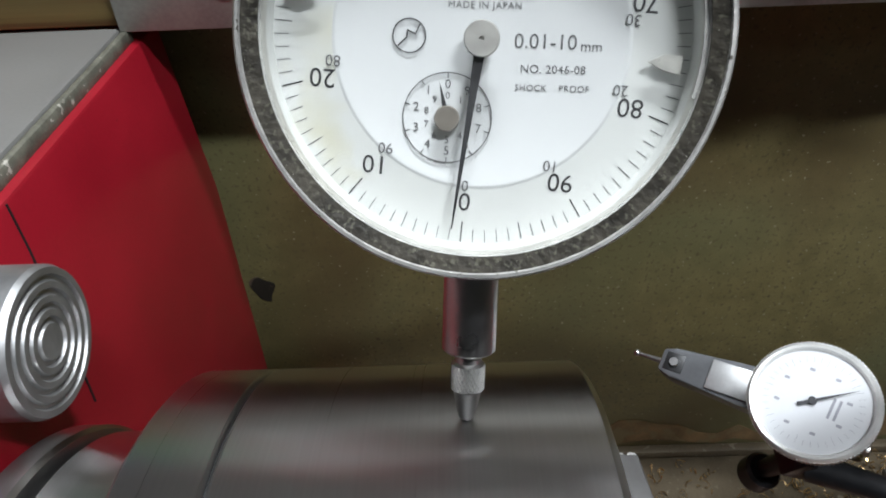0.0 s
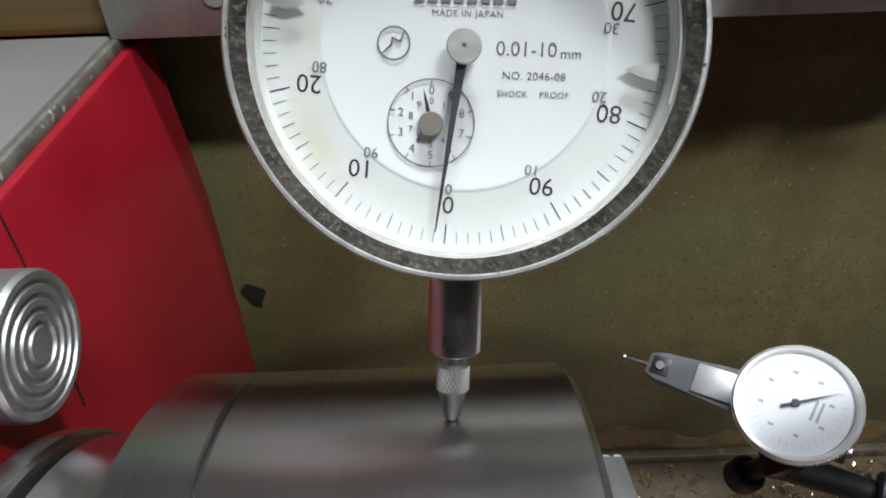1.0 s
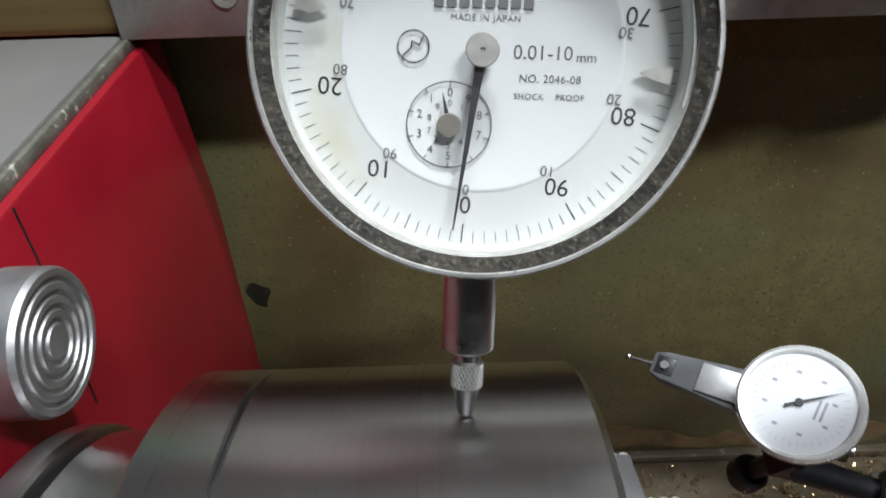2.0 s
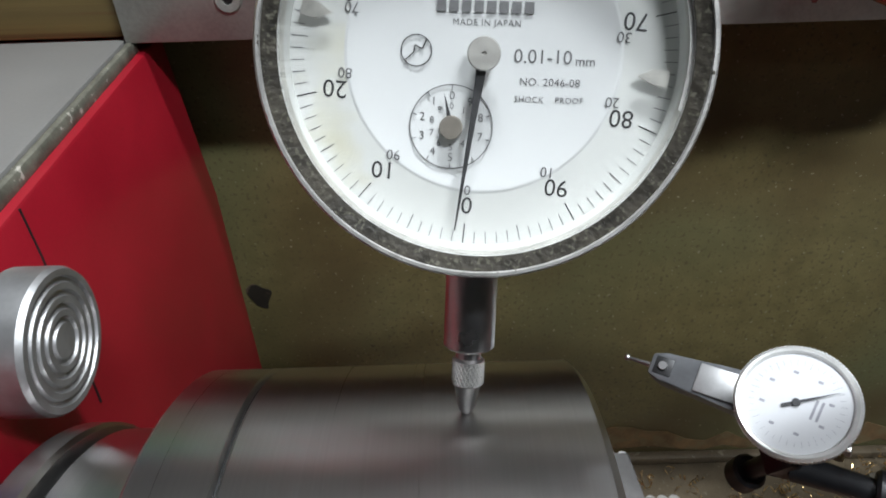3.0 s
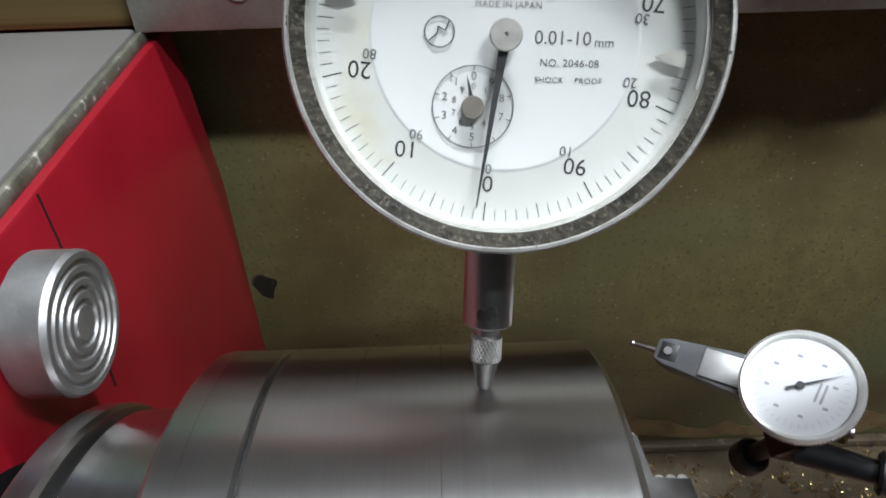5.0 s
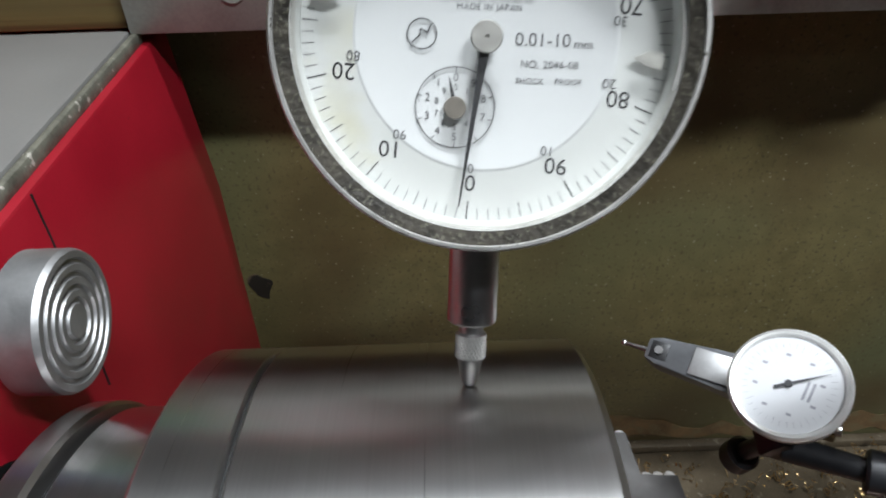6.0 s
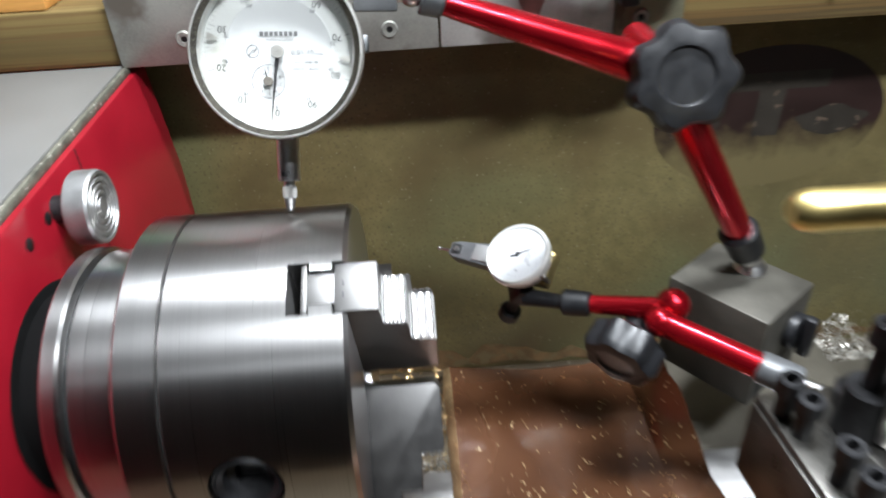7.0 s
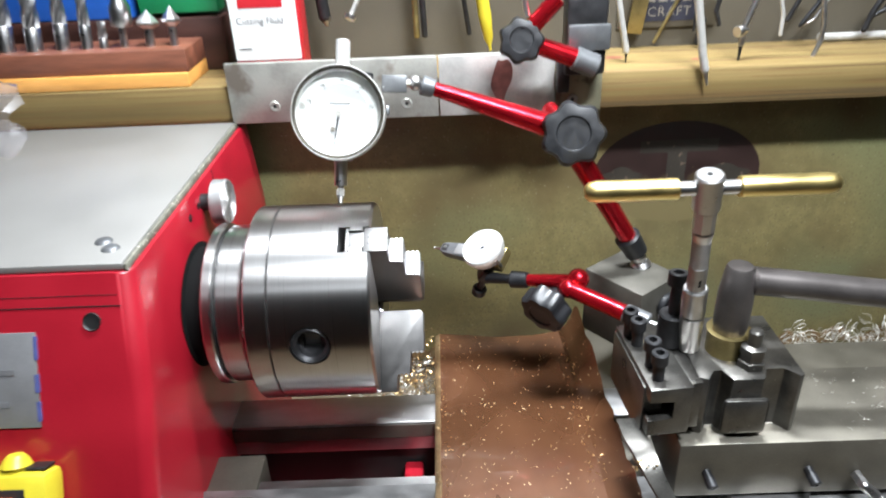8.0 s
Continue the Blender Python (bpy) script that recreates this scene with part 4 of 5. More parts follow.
for k in range(100):
    b = B()
    n, w = (0.0027, 0.00013) if k % 10 == 0 else ((0.0022, 0.00010) if k % 5 == 0 else (0.0017, 0.00008))
    box(b, 0.0259 - n - 0.0225, 0.0259 - 0.0225, -w / 2 * 1.3, w / 2 * 1.3, 0, 0.00004, m=on_face(k * 3.6, 0.0225, z=0.00002))
    part("tick_mark", b, INK if k % 10 == 0 else INK_GREY, ring)
for k in range(10):
    lettering("numeral", str(k * 10), 0.0034, on_face(k * 36, 0.0206 if k else 0.0204, z=0.00003, turn=180 - ROT), INK, ring)
    small, a = (100 - k * 10) % 100, radians(-90 - k * 36 - ROT)
    r = 0.0206 if k else 0.0204
    sx, sy = r * math.cos(a) - 0.0014 * (math.copysign(1, math.cos(a)) if k % 5 else 0), r * math.sin(a) + 0.0021 * (1 if k in (0, 1, 2, 8, 9) else -1)
    if k != 5:
        lettering("numeral", str(small), 0.0020, FACE @ pose(sx, sy, 0.00013, 0, 0, 180 - ROT), INK_GREY, ring)
lettering("words", "0.01-10", 0.0026, FACE @ pose(0.0080, -0.0001, -0.00005), INK_GREY, face)
lettering("words", "mm", 0.0018, FACE @ pose(0.0137, -0.0005, -0.00005), INK_GREY, face)
lettering("words", "NO. 2046-08", 0.00145, FACE @ pose(0.0091, -0.0034, -0.00005), INK_GREY, face, 1.05)
lettering("words", "SHOCK    PROOF", 0.00112, FACE @ pose(0.0091, -0.0057, -0.00005), INK_GREY, face, 1.1)
lettering("words", "MADE IN JAPAN", 0.00118, FACE @ pose(0.0003, 0.0041, -0.00005), INK_GREY, face, 1.1)
for k in range(8):
    b = B(); box(b, -0.00062, 0.00062, 0.0054, 0.0069, 0.0001, 0.00016, m=FACE @ pose(-0.0058 + 0.00166 * k, 0, 0)); part("maker_bar", b, INK_GREY, face)
# round trade device: a ring with a bent stroke
b = B(); rev(b, [(0.00198, 0.0001), (0.00213, 0.0001), (0.00213, 0.00016), (0.00198, 0.00016), (0.00198, 0.0001)], FACE @ pose(-0.0090, 0.0003, 0), 40, False)
for p, q in (((-0.0014, -0.0012), (-0.0003, -0.0002)), ((-0.0003, -0.0002), (-0.0002, 0.0007)), ((-0.0002, 0.0007), (0.0008, 0.0002)), ((0.0008, 0.0002), (0.0013, 0.0014))):
    tube(b, FACE @ Vector((p[0] - 0.0090, p[1] + 0.0003, 0.00012)), FACE @ Vector((q[0] - 0.0090, q[1] + 0.0003, 0.00012)), 0.00010, None, 6)
part("maker_device", b, INK, face)
# revolution counter
SUB = FACE @ pose(-0.0040, -0.0097, 0)
b = B(); rev(b, [(0.00560, 0.0001), (0.00574, 0.0001), (0.00574, 0.00016), (0.00560, 0.00016), (0.00560, 0.0001)], SUB, 64, False)
for k in range(10):
    a = radians(90 + 36 * k)
    box(b, -0.0006, 0.0001, -0.00007, 0.00007, 0.0001, 0.00016, m=SUB @ pose(0.0056 * math.cos(a), 0.0056 * math.sin(a), 0, 0, 0, math.degrees(a)))
part("counter_ring", b, INK_GREY, face)
for k in range(10):
    a = radians(90 + 36 * k)
    lettering("numeral", str(k), 0.0016, SUB @ pose(0.0042 * math.cos(a), 0.0042 * math.sin(a), -0.00005), INK_GREY, face)
    lettering("numeral", str((10 - k) % 10), 0.00125, SUB @ pose(0.0028 * math.cos(a), 0.0028 * math.sin(a), -0.00005), INK_GREY, face)
b = B(); rev(b, [(0.0, 0.0016), (0.00150, 0.0016), (0.00160, 0.0014), (0.00160, 0.0)], SUB, 28, False); part("counter_hub", b, COUNTER, dial)
b = B(); prism(b, [(-0.0004, 0.0), (0.0004, 0.0), (0.0002, 0.0028), (0.0, 0.0046), (-0.0002, 0.0028)], 0.0010, 0.0012, SUB @ pose(0, 0, 0, 0, 0, 13)); part("counter_hand", b, INK, dial)
b = B(); rev(b, [(0.0, 0.0034), (0.0002, 0.0033), (0.0003, 0.0036), (0.00205, 0.0036), (0.0022, 0.0034), (0.0022, 0.0022), (0.0010, 0.0022), (0.0010, -0.0002)], FACE, 36, False); part("hub", b, HUB, dial)
b = B(); prism(b, [(-0.00075, 0.0), (0.00075, 0.0), (0.00042, -0.0085), (0.00010, -0.0238), (-0.00010, -0.0238), (-0.00042, -0.0085)], 0.0024, 0.0026, FACE @ pose(0, 0, 0, 0, 0, -7.2)); part("pointer", b, INK, dial, "long black pointer")
# limit markers clipped inside the bezel
for deg in (-88, 99):
    b = B(); prism(b, [(0.0205, 0.0), (0.0225, 0.0012), (0.0247, 0.0012), (0.0247, -0.0010), (0.0226, -0.0008)], 0.0, 0.0004, FACE @ pose(0, 0, 0.0012, 0, 0, -90 - deg - ROT)); part("limit_marker", b, BEZEL, dial, "dull grey limit marker")
b = B(); prism(b, [(0.0265 * math.cos(radians(a)), 0.0265 * math.sin(radians(a))) for a in range(-14, 56, 5)] + [(0.0259 * math.cos(radians(a)), 0.0259 * math.sin(radians(a))) for a in range(51, -19, -5)], 0.0046, 0.0050, FACE); part("marker_arc", b, HUB, dial, "dull metal marker arc")
b = B(); rev(b, [(0.0, 0.0146), (0.0261, 0.0140), (0.0261, 0.0137), (0.0, 0.0143)], AX, 64, False)
cr = part("crystal", b, CRYSTAL, dial, "clear scratched crystal")
cr.visible_shadow = False
b = B(); tube(b, (0, 0, 0.0118), (0, 0, 0.0335), 0.0042, None, 40, 0.0004); part("stem", b, CHROME, dial, "ground steel stem sleeve")
b = B(); tube(b, (0, 0, 0.0095), (0, 0, 0.0120), 0.0021, None, 24); part("spindle", b, CHROME, dial)
b = B(); rev(b, [(0.0, 0.0), (0.0008, 0.0001), (0.0013, 0.0007), (0.0014, 0.0013), (0.0016, 0.0015), (0.0022, 0.0050), (0.0026, 0.0054), (0.0026, 0.0096), (0.0021, 0.0100)], None, 40, False); tipp = part("contact_point", b, CHROME, dial, "knurled contact point with ball tip")
b = B()
for k in range(26):
    for s in (-1, 1):
        a0, a1 = 2 * math.pi * k / 26, 2 * math.pi * (k + s * 3.2) / 26
        pts = [Vector((0.00260 * math.cos(a0 + (a1 - a0) * i / 4), 0.00260 * math.sin(a0 + (a1 - a0) * i / 4), 0.0055 + 0.0040 * i / 4)) for i in range(5)]
        for p, q in zip(pts, pts[1:]):
            tube(b, p, q, 0.00011, None, 4)
part("knurl", b, BEZEL, tipp)
b = B(); tube(b, (0, 0, HZ0 + 0.0255), (0, 0, HZ0 + 0.0485), 0.0047, None, 32, 0.0006); part("cap", b, SAND_GREY, dial, "pale aluminium spindle cap")
b = B(); tube(b, (0.006, 0.001, 0.0283), (0.006, 0.001, 0.0335), 0.0016, None, 16, 0.0003); part("crown_screw", b, CHROME, dial)
b = B(); box(b, 0.004, 0.030, 0.0090, 0.0150, HZ0 + 0.002, HZ0 + 0.0085, 0.0008); part("back_lug", b, GREY_METAL, dial)
b = B(); box(b, -0.028, -0.006, 0.0088, 0.0130, HZ0 + 0.004, HZ0 + 0.012, 0.003); part("rear_clip", b, DARK_STEEL, dial)
b = B(); tube(b, (0.016, 0.006, HZ0 + 0.021), (0.016, 0.006, HZ0 + 0.029), 0.0035, None, 24, 0.001); part("lock_screw", b, DARK_STEEL, dial)

# ---- magnetic stand ----
MB = Matrix.Translation((0.2130, 0.0690, 0.1664)) @ pose(0, 0, 0, 0, 0, -52)
stand = thing("magnetic_stand", MB, "grey switchable magnet base carrying red articulated arms", "magnetic stand")
INV = MB.inverted()


def sp(x, y, z):
    return INV @ Vector((x, y, z))


b = B(); box(b, -0.0275, 0.0275, -0.0235, 0.0235, 0.0, 0.0558, 0.0012); base = part("magnet_base", b, MAGNET, stand)
b = B(); tube(b, (0.0276, 0.006, 0.036), (0.0330, 0.006, 0.036), 0.010, None, 32, 0.001); box(b, 0.0330, 0.040, 0.003, 0.009, 0.024, 0.048, 0.002); part("magnet_switch", b, BLACK_PLASTIC, stand)
b = B(); box(b, 0.0274, 0.0280, -0.020, 0.020, 0.004, 0.020, 0.0002); part("vee_face", b, BLACK, base)
BALL, KNOB = Vector((0.2175, 0.0760, 0.2400)), Vector((0.1585, 0.0500, 0.3390))
A1T, A1B = Vector((0.1655, 0.0555, 0.3200)), Vector((0.2075, 0.0725, 0.2505))
b = B(); tube(b, sp(0.2215, 0.0785, 0.2222), sp(0.2205, 0.0780, 0.2265), 0.0085, 0.0065, 26, 0.001); sphere(b, sp(0.2185, 0.0770, 0.2310), 0.0065); part("ball_foot", b, CHROME, stand)
dirA = (A1T - A1B).normalized()
b = B(); p0 = A1B - dirA * 0.019; tube(b, sp(*p0), sp(*(A1B + dirA * 0.002)), 0.0088, 0.0098, 30, 0.0015); part("ball_socket", b, BLACK_PLASTIC, stand)
b = B(); tube(b, sp(*A1B), sp(*(A1T + dirA * 0.012)), 0.0070, 0.0080, 30, 0.0008); part("lower_arm", b, RED_ANO, stand, "red anodised tapered arm")
A2L, A2R = Vector((0.0640, 0.0690, 0.3725)), Vector((0.1440, 0.0650, 0.3440))
b = B(); tube(b, sp(*A2L), sp(*A2R), 0.0048, 0.0085, 30, 0.0008); part("upper_arm", b, RED_ANO, stand, "red anodised tapered arm")
b = B(); tube(b, sp(*A2R), sp(*(KNOB + Vector((0, 0.016, 0)))), 0.0085, 0.0100, 26); tube(b, sp(*(KNOB + Vector((-0.013, 0.028, 0.012)))), sp(*(KNOB + Vector((-0.010, 0.004, 0.011)))), 0.0065, 0.0065, 22, 0.001); part("joint", b, RED_ANO, stand)
KM = INV @ (Matrix.Translation(KNOB + Vector((0.0, 0.010, 0.0))) @ Vector((-0.10, -0.93, 0.36)).to_track_quat("Z", "Y").to_matrix().to_4x4())
b = B(); star_knob(b, KM, 0.0225, 0.020, 7); tube(b, KM @ Vector((0, 0, -0.010)), KM @ Vector((0, 0, 0.001)), 0.012, 0.015, 30); part("clamp_knob", b, BLACK_PLASTIC, stand, "black lobed clamping knob")
dirB = (A2L - A2R).normalized()
b = B(); tube(b, sp(*(A2L - dirB * 0.001)), sp(*(A2L + dirB * 0.0085)), 0.0062, 0.0070, 26, 0.001); part("arm_socket", b, GREY_METAL, stand)
b = B(); sphere(b, sp(*(A2L + dirB * 0.0125)), 0.0052); tube(b, sp(*(A2L + dirB * 0.0125)), sp(0.041, 0.0665, 0.3770), 0.0028, None, 18); part("end_ball", b, CHROME, stand)
b = B(); box(b, -0.0085, 0.0085, -0.003, 0.003, -0.0058, 0.0058, 0.0008, m=INV @ Matrix.Translation((0.0380, 0.0660, 0.3775)) @ pose(0, 0, 0, -17, 3, 0)); part("lug_clamp", b, GREY_METAL, stand, "grey lug clamp")

# ---- second articulated holder ----
hol = thing("indicator_holder", Matrix.Translation((0.19, 0.0, 0.2282)), "short red articulated holder with black clamping knob", "indicator holder")
O2 = Vector((0.19, 0.0, 0.2282))


def q2(x, y, z):
    return Vector((x, y, z)) - O2


J2, RB = (0.1555, 0.0270, 0.2345), (0.1640, 0.0361, 0.2364)
b = B(); tube(b, q2(*J2), q2(0.1905, -0.0015, 0.2300), 0.0060, 0.0060, 26, 0.0008); sphere(b, q2(*J2), 0.0072); part("rear_arm", b, RED_ANO, hol)
b = B(); tube(b, q2(0.1290, 0.0510, 0.2285), q2(0.1560, 0.0370, 0.2345), 0.0045, 0.0055, 24, 0.0006); sphere(b, q2(*RB), 0.0082); tube(b, q2(0.1560, 0.0370, 0.2345), q2(*RB), 0.0050, None, 20); part("front_arm", b, RED_ANO, hol)
KM2 = Matrix.Translation(q2(0.1450, 0.0330, 0.2210)) @ Vector((-0.60, -0.68, -0.35)).to_track_quat("Z", "Y").to_matrix().to_4x4()
b = B(); tube(b, KM2 @ Vector((0, 0, -0.014)), KM2 @ Vector((0, 0, 0.004)), 0.0055, 0.009, 22); star_knob(b, KM2, 0.0185, 0.017, 7); part("clamp_knob", b, BLACK_PLASTIC, hol, "black lobed clamping knob")
b = B(); tube(b, q2(0.1295, 0.0508, 0.2284), q2(0.1170, 0.0570, 0.2262), 0.0062, 0.0066, 26, 0.001); part("end_socket", b, BLACK_PLASTIC, hol)
b = B(); tube(b, q2(0.1895, -0.0010, 0.2302), q2(0.2040, -0.0110, 0.2275), 0.0072, 0.0072, 26, 0.001); part("rear_socket", b, GREY_METAL, hol)
b = B(); tube(b, q2(0.2030, -0.0100, 0.2275), q2(0.2160, -0.0190, 0.2260), 0.0032, None, 18); part("rear_stud", b, CHROME, hol)

# ---- lever test indicator ----
N = Vector((-0.43, -0.37, 0.84)).normalized()
TC = Vector((0.0965, 0.0740, 0.2454))
lev = (Vector((0.0600, 0.1144, 0.2215)) - Vector((0.1000, 0.0740, 0.2330))).normalized()
Yx = (lev - N * lev.dot(N)).normalized()
Xx = Yx.cross(N)
TM = Matrix(((*[v for v in (Xx.x, Yx.x, N.x)], TC.x), (Xx.y, Yx.y, N.y, TC.y), (Xx.z, Yx.z, N.z, TC.z), (0, 0, 0, 1)))
ti = thing("test_indicator", TM, "small lever test indicator with white dial on red holder", "test indicator")
# local: z out of the dial, y towards the lever
b = B(); rev(b, [(0.0, -0.0085), (0.0150, -0.0085), (0.0155, -0.0075), (0.0155, -0.0040), (0.0165, -0.0036), (0.0168, -0.0030), (0.0168, 0.0006), (0.0160, 0.0014), (0.0152, 0.0012), (0.0146, -0.0002)], None, 64, False)
tb = part("bezel", b, SAND_GREY, ti, "pale bezel with fine knurling", angle=50)
b = B()
for k in range(96):
    a = 2 * math.pi * k / 96
    tube(b, (0.01675 * math.cos(a), 0.01675 * math.sin(a), -0.0030), (0.01675 * math.cos(a), 0.01675 * math.sin(a), 0.0004), 0.0003, None, 5)
part("knurling", b, SAND_GREY, tb)
b = B(); rev(b, [(0.0, -0.0002), (0.0147, -0.0002), (0.0147, -0.0008)], None, 48, False); tf = part("dial_face", b, DIAL_WHITE, ti, "white dial face")
for k in range(40):
    a = radians(9 * k)
    b = B(); box(b, 0.0112 if k % 5 else 0.0104, 0.0128, -0.00004, 0.00004, 0, 0.00004, m=pose(0, 0, -0.00015, 0, 0, 9 * k)); part("tick_mark", b, INK_PALE, tf)
for k in range(8):
    b = B(); a = radians(45 * k + 20); box(b, -0.0004, 0.0004, -0.0007, 0.0007, 0, 0.00004, m=Matrix.Translation((0.0090 * math.cos(a), 0.0090 * math.sin(a), -0.00015))); part("print_bar", b, INK_PALE, tf)
b = B()
for k in range(2):
    box(b, -0.003, 0.003, -0.0052 - 0.0016 * k, -0.0045 - 0.0016 * k, 0, 0.00004, m=pose(0, 0, -0.00015, 0, 0, 0))
part("print_line", b, INK_PALE, tf)
b = B(); rev(b, [(0.0, 0.0010), (0.0011, 0.0010), (0.0011, -0.0002)], None, 20, False); part("hub", b, INK, ti)
b = B(); prism(b, [(-0.0005, 0.004), (0.0005, 0.004), (0.0003, -0.004), (0.0, -0.0118), (-0.0003, -0.004)], 0.0004, 0.0006, pose(0, 0, 0, 0, 0, 38)); part("pointer", b, INK, ti)
LM = Matrix.Translation((0, 0, -0.0125)) @ pose(0, 0, 0, 0, 0, 5)
b = B()
prism(b, [(-0.0070, -0.014), (0.0070, -0.014), (0.0070, 0.012), (0.0062, 0.024), (0.0050, 0.041), (0.0035, 0.0455), (-0.0035, 0.0455), (-0.0050, 0.041), (-0.0062, 0.022), (-0.0070, 0.012)], -0.004, 0.004, LM, 0.0008)
part("body", b, GREY_METAL, ti, "satin grey tapered body")
b = B(); box(b, -0.0048, 0.0048, 0.0170, 0.0300, 0.0041, 0.0050, 0.0004, m=LM); part("dovetail", b, ALU, ti)
b = B(); box(b, -0.0030, 0.0030, 0.0380, 0.0440, 0.0036, 0.0043, 0.0002, m=LM); part("slot", b, BLACK, ti)
b = B(); tube(b, LM @ Vector((0, 0.0410, 0.0042)), LM @ Vector((0, 0.0410, 0.0052)), 0.0014, None, 16); part("pivot_screw", b, CHROME, ti)
b = B(); tube(b, LM @ Vector((0, 0.045, 0.0)), LM @ Vector((0, 0.054, 0.0)), 0.0011, 0.0006, 14); sphere(b, LM @ Vector((0, 0.0545, 0)), 0.0012, 14); part("lever", b, CHROME, ti, "thin lever with ball tip")
b = B(); box(b, -0.0090, 0.0090, -0.0145, 0.004, -0.0060, 0.0030, 0.001, m=LM); part("back_plate", b, BRASS_DULL, ti, "brownish back plate")
b = B(); box(b, -0.0078, -0.0060, -0.016, -0.004, 0.0, 0.0082, 0.0004, m=LM); part("side_dovetail", b, CHROME, ti)
TI = TM.inverted()
b = B(); tube(b, TI @ Vector((0.1185, 0.0562, 0.2264)), TI @ Vector((0.1000, 0.0700, 0.2210)), 0.0036, 0.0046, 20, 0.0006); box(b, -0.005, 0.005, -0.005, 0.005, -0.005, 0.005, 0.001, m=TI @ Matrix.Translation((0.0985, 0.0720, 0.2225)) @ pose(0, 0, 0, 20, 30, 10)); part("clamp", b, BLACK_PLASTIC, ti)
b = B(); tube(b, TI @ Vector((0.0975, 0.0735, 0.2200)), TI @ Vector((0.0945, 0.0790, 0.2065)), 0.0030, 0.0030, 18); tube(b, TI @ Vector((0.0945, 0.0790, 0.2065)), TI @ Vector((0.0930, 0.0815, 0.1995)), 0.0058, 0.0058, 20, 0.001); part("thumb_screw", b, BLACK_PLASTIC, ti)

# ---- things on the shelf ----
blk = thing("cutter_block", Matrix.Translation((-0.30, 0.178, 0.3522)), "red-brown hardwood block on pine strip holding cutters", "tool block")
b = B(); box(b, -0.30, 0.160, 0.0, 0.055, 0.0, 0.0115, 0.001); part("pine_strip", b, WOOD_ORANGE, blk, "orange varnished pine strip")
b = B(); box(b, -0.30, 0.160, 0.004, 0.055, 0.0116, 0.0300, 0.001); part("hardwood_block", b, WOOD_RED, blk, "red-brown hardwood block")
CUT = ((-0.2960, 0.0050, 0.040, "mill"), (-0.2720, 0.0050, 0.036, "mill"), (-0.2480, 0.0042, 0.040, "mill"), (-0.2275, 0.0034, 0.036, "mill"), (-0.2135, 0.0026, 0.019, "mill"), (-0.1960, 0.0034, 0.034, "counterbore"), (-0.1740, 0.0036, 0.024, "countersink"), (-0.1540, 0.0030, 0.026, "countersink"))
for x, r, h, k in CUT:
    r, h = r * 1.35, h * 1.3
    t = thing("end_mill" if k == "mill" else k, Matrix.Translation((x, 0.2000, 0.3790)) @ pose(0, 0, 0, -6, 5 - 20 * (x + 0.3), 0), "bright steel %s standing in the wooden block" % ("end mill" if k == "mill" else k), "cutter", "cutters in the block")
    b = B()
    if k == "mill":
        rev(b, [(r, 0), (r, h * 0.45), (r * 0.9, h * 0.47)], None, 20); part("shank", b, CHROME, t)
        b = B(); rev(b, [(r * 0.6, h * 0.47), (r * 0.6, h - 0.0006), (0.0, h - 0.0008)], None, 12); part("core", b, STEEL_DULL, t)
        for f in range(4):
            b = B()
            last = None
            for i in range(7):
                a = radians(90 * f + 16 * i)
                z = h * 0.47 + h * 0.53 * i / 6
                now = [Vector((r * math.cos(a + o) * s, r * math.sin(a + o) * s, z)) for o, s in ((-0.55, 0.55), (0.0, 1.0), (0.45, 0.95), (0.75, 0.5))]
                now = [b.verts.new(v) for v in now]
                if last:
                    for p in range(3):
                        b.faces.new([last[p], last[p + 1], now[p + 1], now[p]])
                last = now
            part("flute", b, STEEL_DULL, t)
    elif k == "counterbore":
        rev(b, [(r * 0.7, 0), (r * 0.7, h * 0.45)], None, 18); part("shank", b, CHROME, t)
        b = B(); rev(b, [(r * 1.8, h * 0.45), (r * 1.9, h * 0.47), (r * 1.9, h * 0.80), (r * 0.9, h)], None, 10); part("cutting_head", b, CHROME, t)
    else:
        rev(b, [(r * 0.8, 0), (r * 0.8, h * 0.55)], None, 18); part("shank", b, CHROME, t)
        b = B(); rev(b, [(r * 0.9, h * 0.55), (r * 1.9, h * 0.66), (r * 1.9, h * 0.72), (0.0, h * 1.05)], None, 7); part("cutting_head", b, CHROME, t, angle=10)
for nm, m_, e in (("blue_case", BLUE, (-0.34, -0.198, 0.236, 0.259, 0.3990, 0.460)), ("green_case", GREEN, (-0.192, -0.122, 0.236, 0.259, 0.4020, 0.460))):
    c = B(); box(c, *e, 0.002)
    solid(nm, c, m_, "%s plastic case standing behind the cutter block" % nm.split("_")[0], "plastic case")
b = B(); box(b, -0.345, -0.120, 0.2345, 0.2612, 0.3523, 0.3985, 0.002)
solid("dark_wooden_box", b, DARK_WOOD, "dark red-brown wooden box behind the cutter block", "wooden box")
# oil tin
tin = thing("oil_tin", Matrix.Translation((-0.0735, 0.205, 0.3522)), "white and red cutting fluid tin standing on the shelf", "tin")
b = B(); box(b, -0.029, 0.029, -0.012, 0.020, 0.0, 0.125, 0.003); part("body", b, RED_LABEL, tin, "red tin body")
b = B(); box(b, -0.0280, 0.0268, -0.0126, -0.0121, 0.0165, 0.110); tl = part("label", b, WHITE_LABEL, tin, "white paper label")
b = B(); box(b, -0.020, 0.016, -0.0130, -0.0127, 0.0585, 0.068); part("brand_bar", b, RED_LABEL, tl)
lettering("words", "Cutting Fluid", 0.0075, pose(-0.004, -0.0130, 0.0480, 90), INK_GREY, tl)
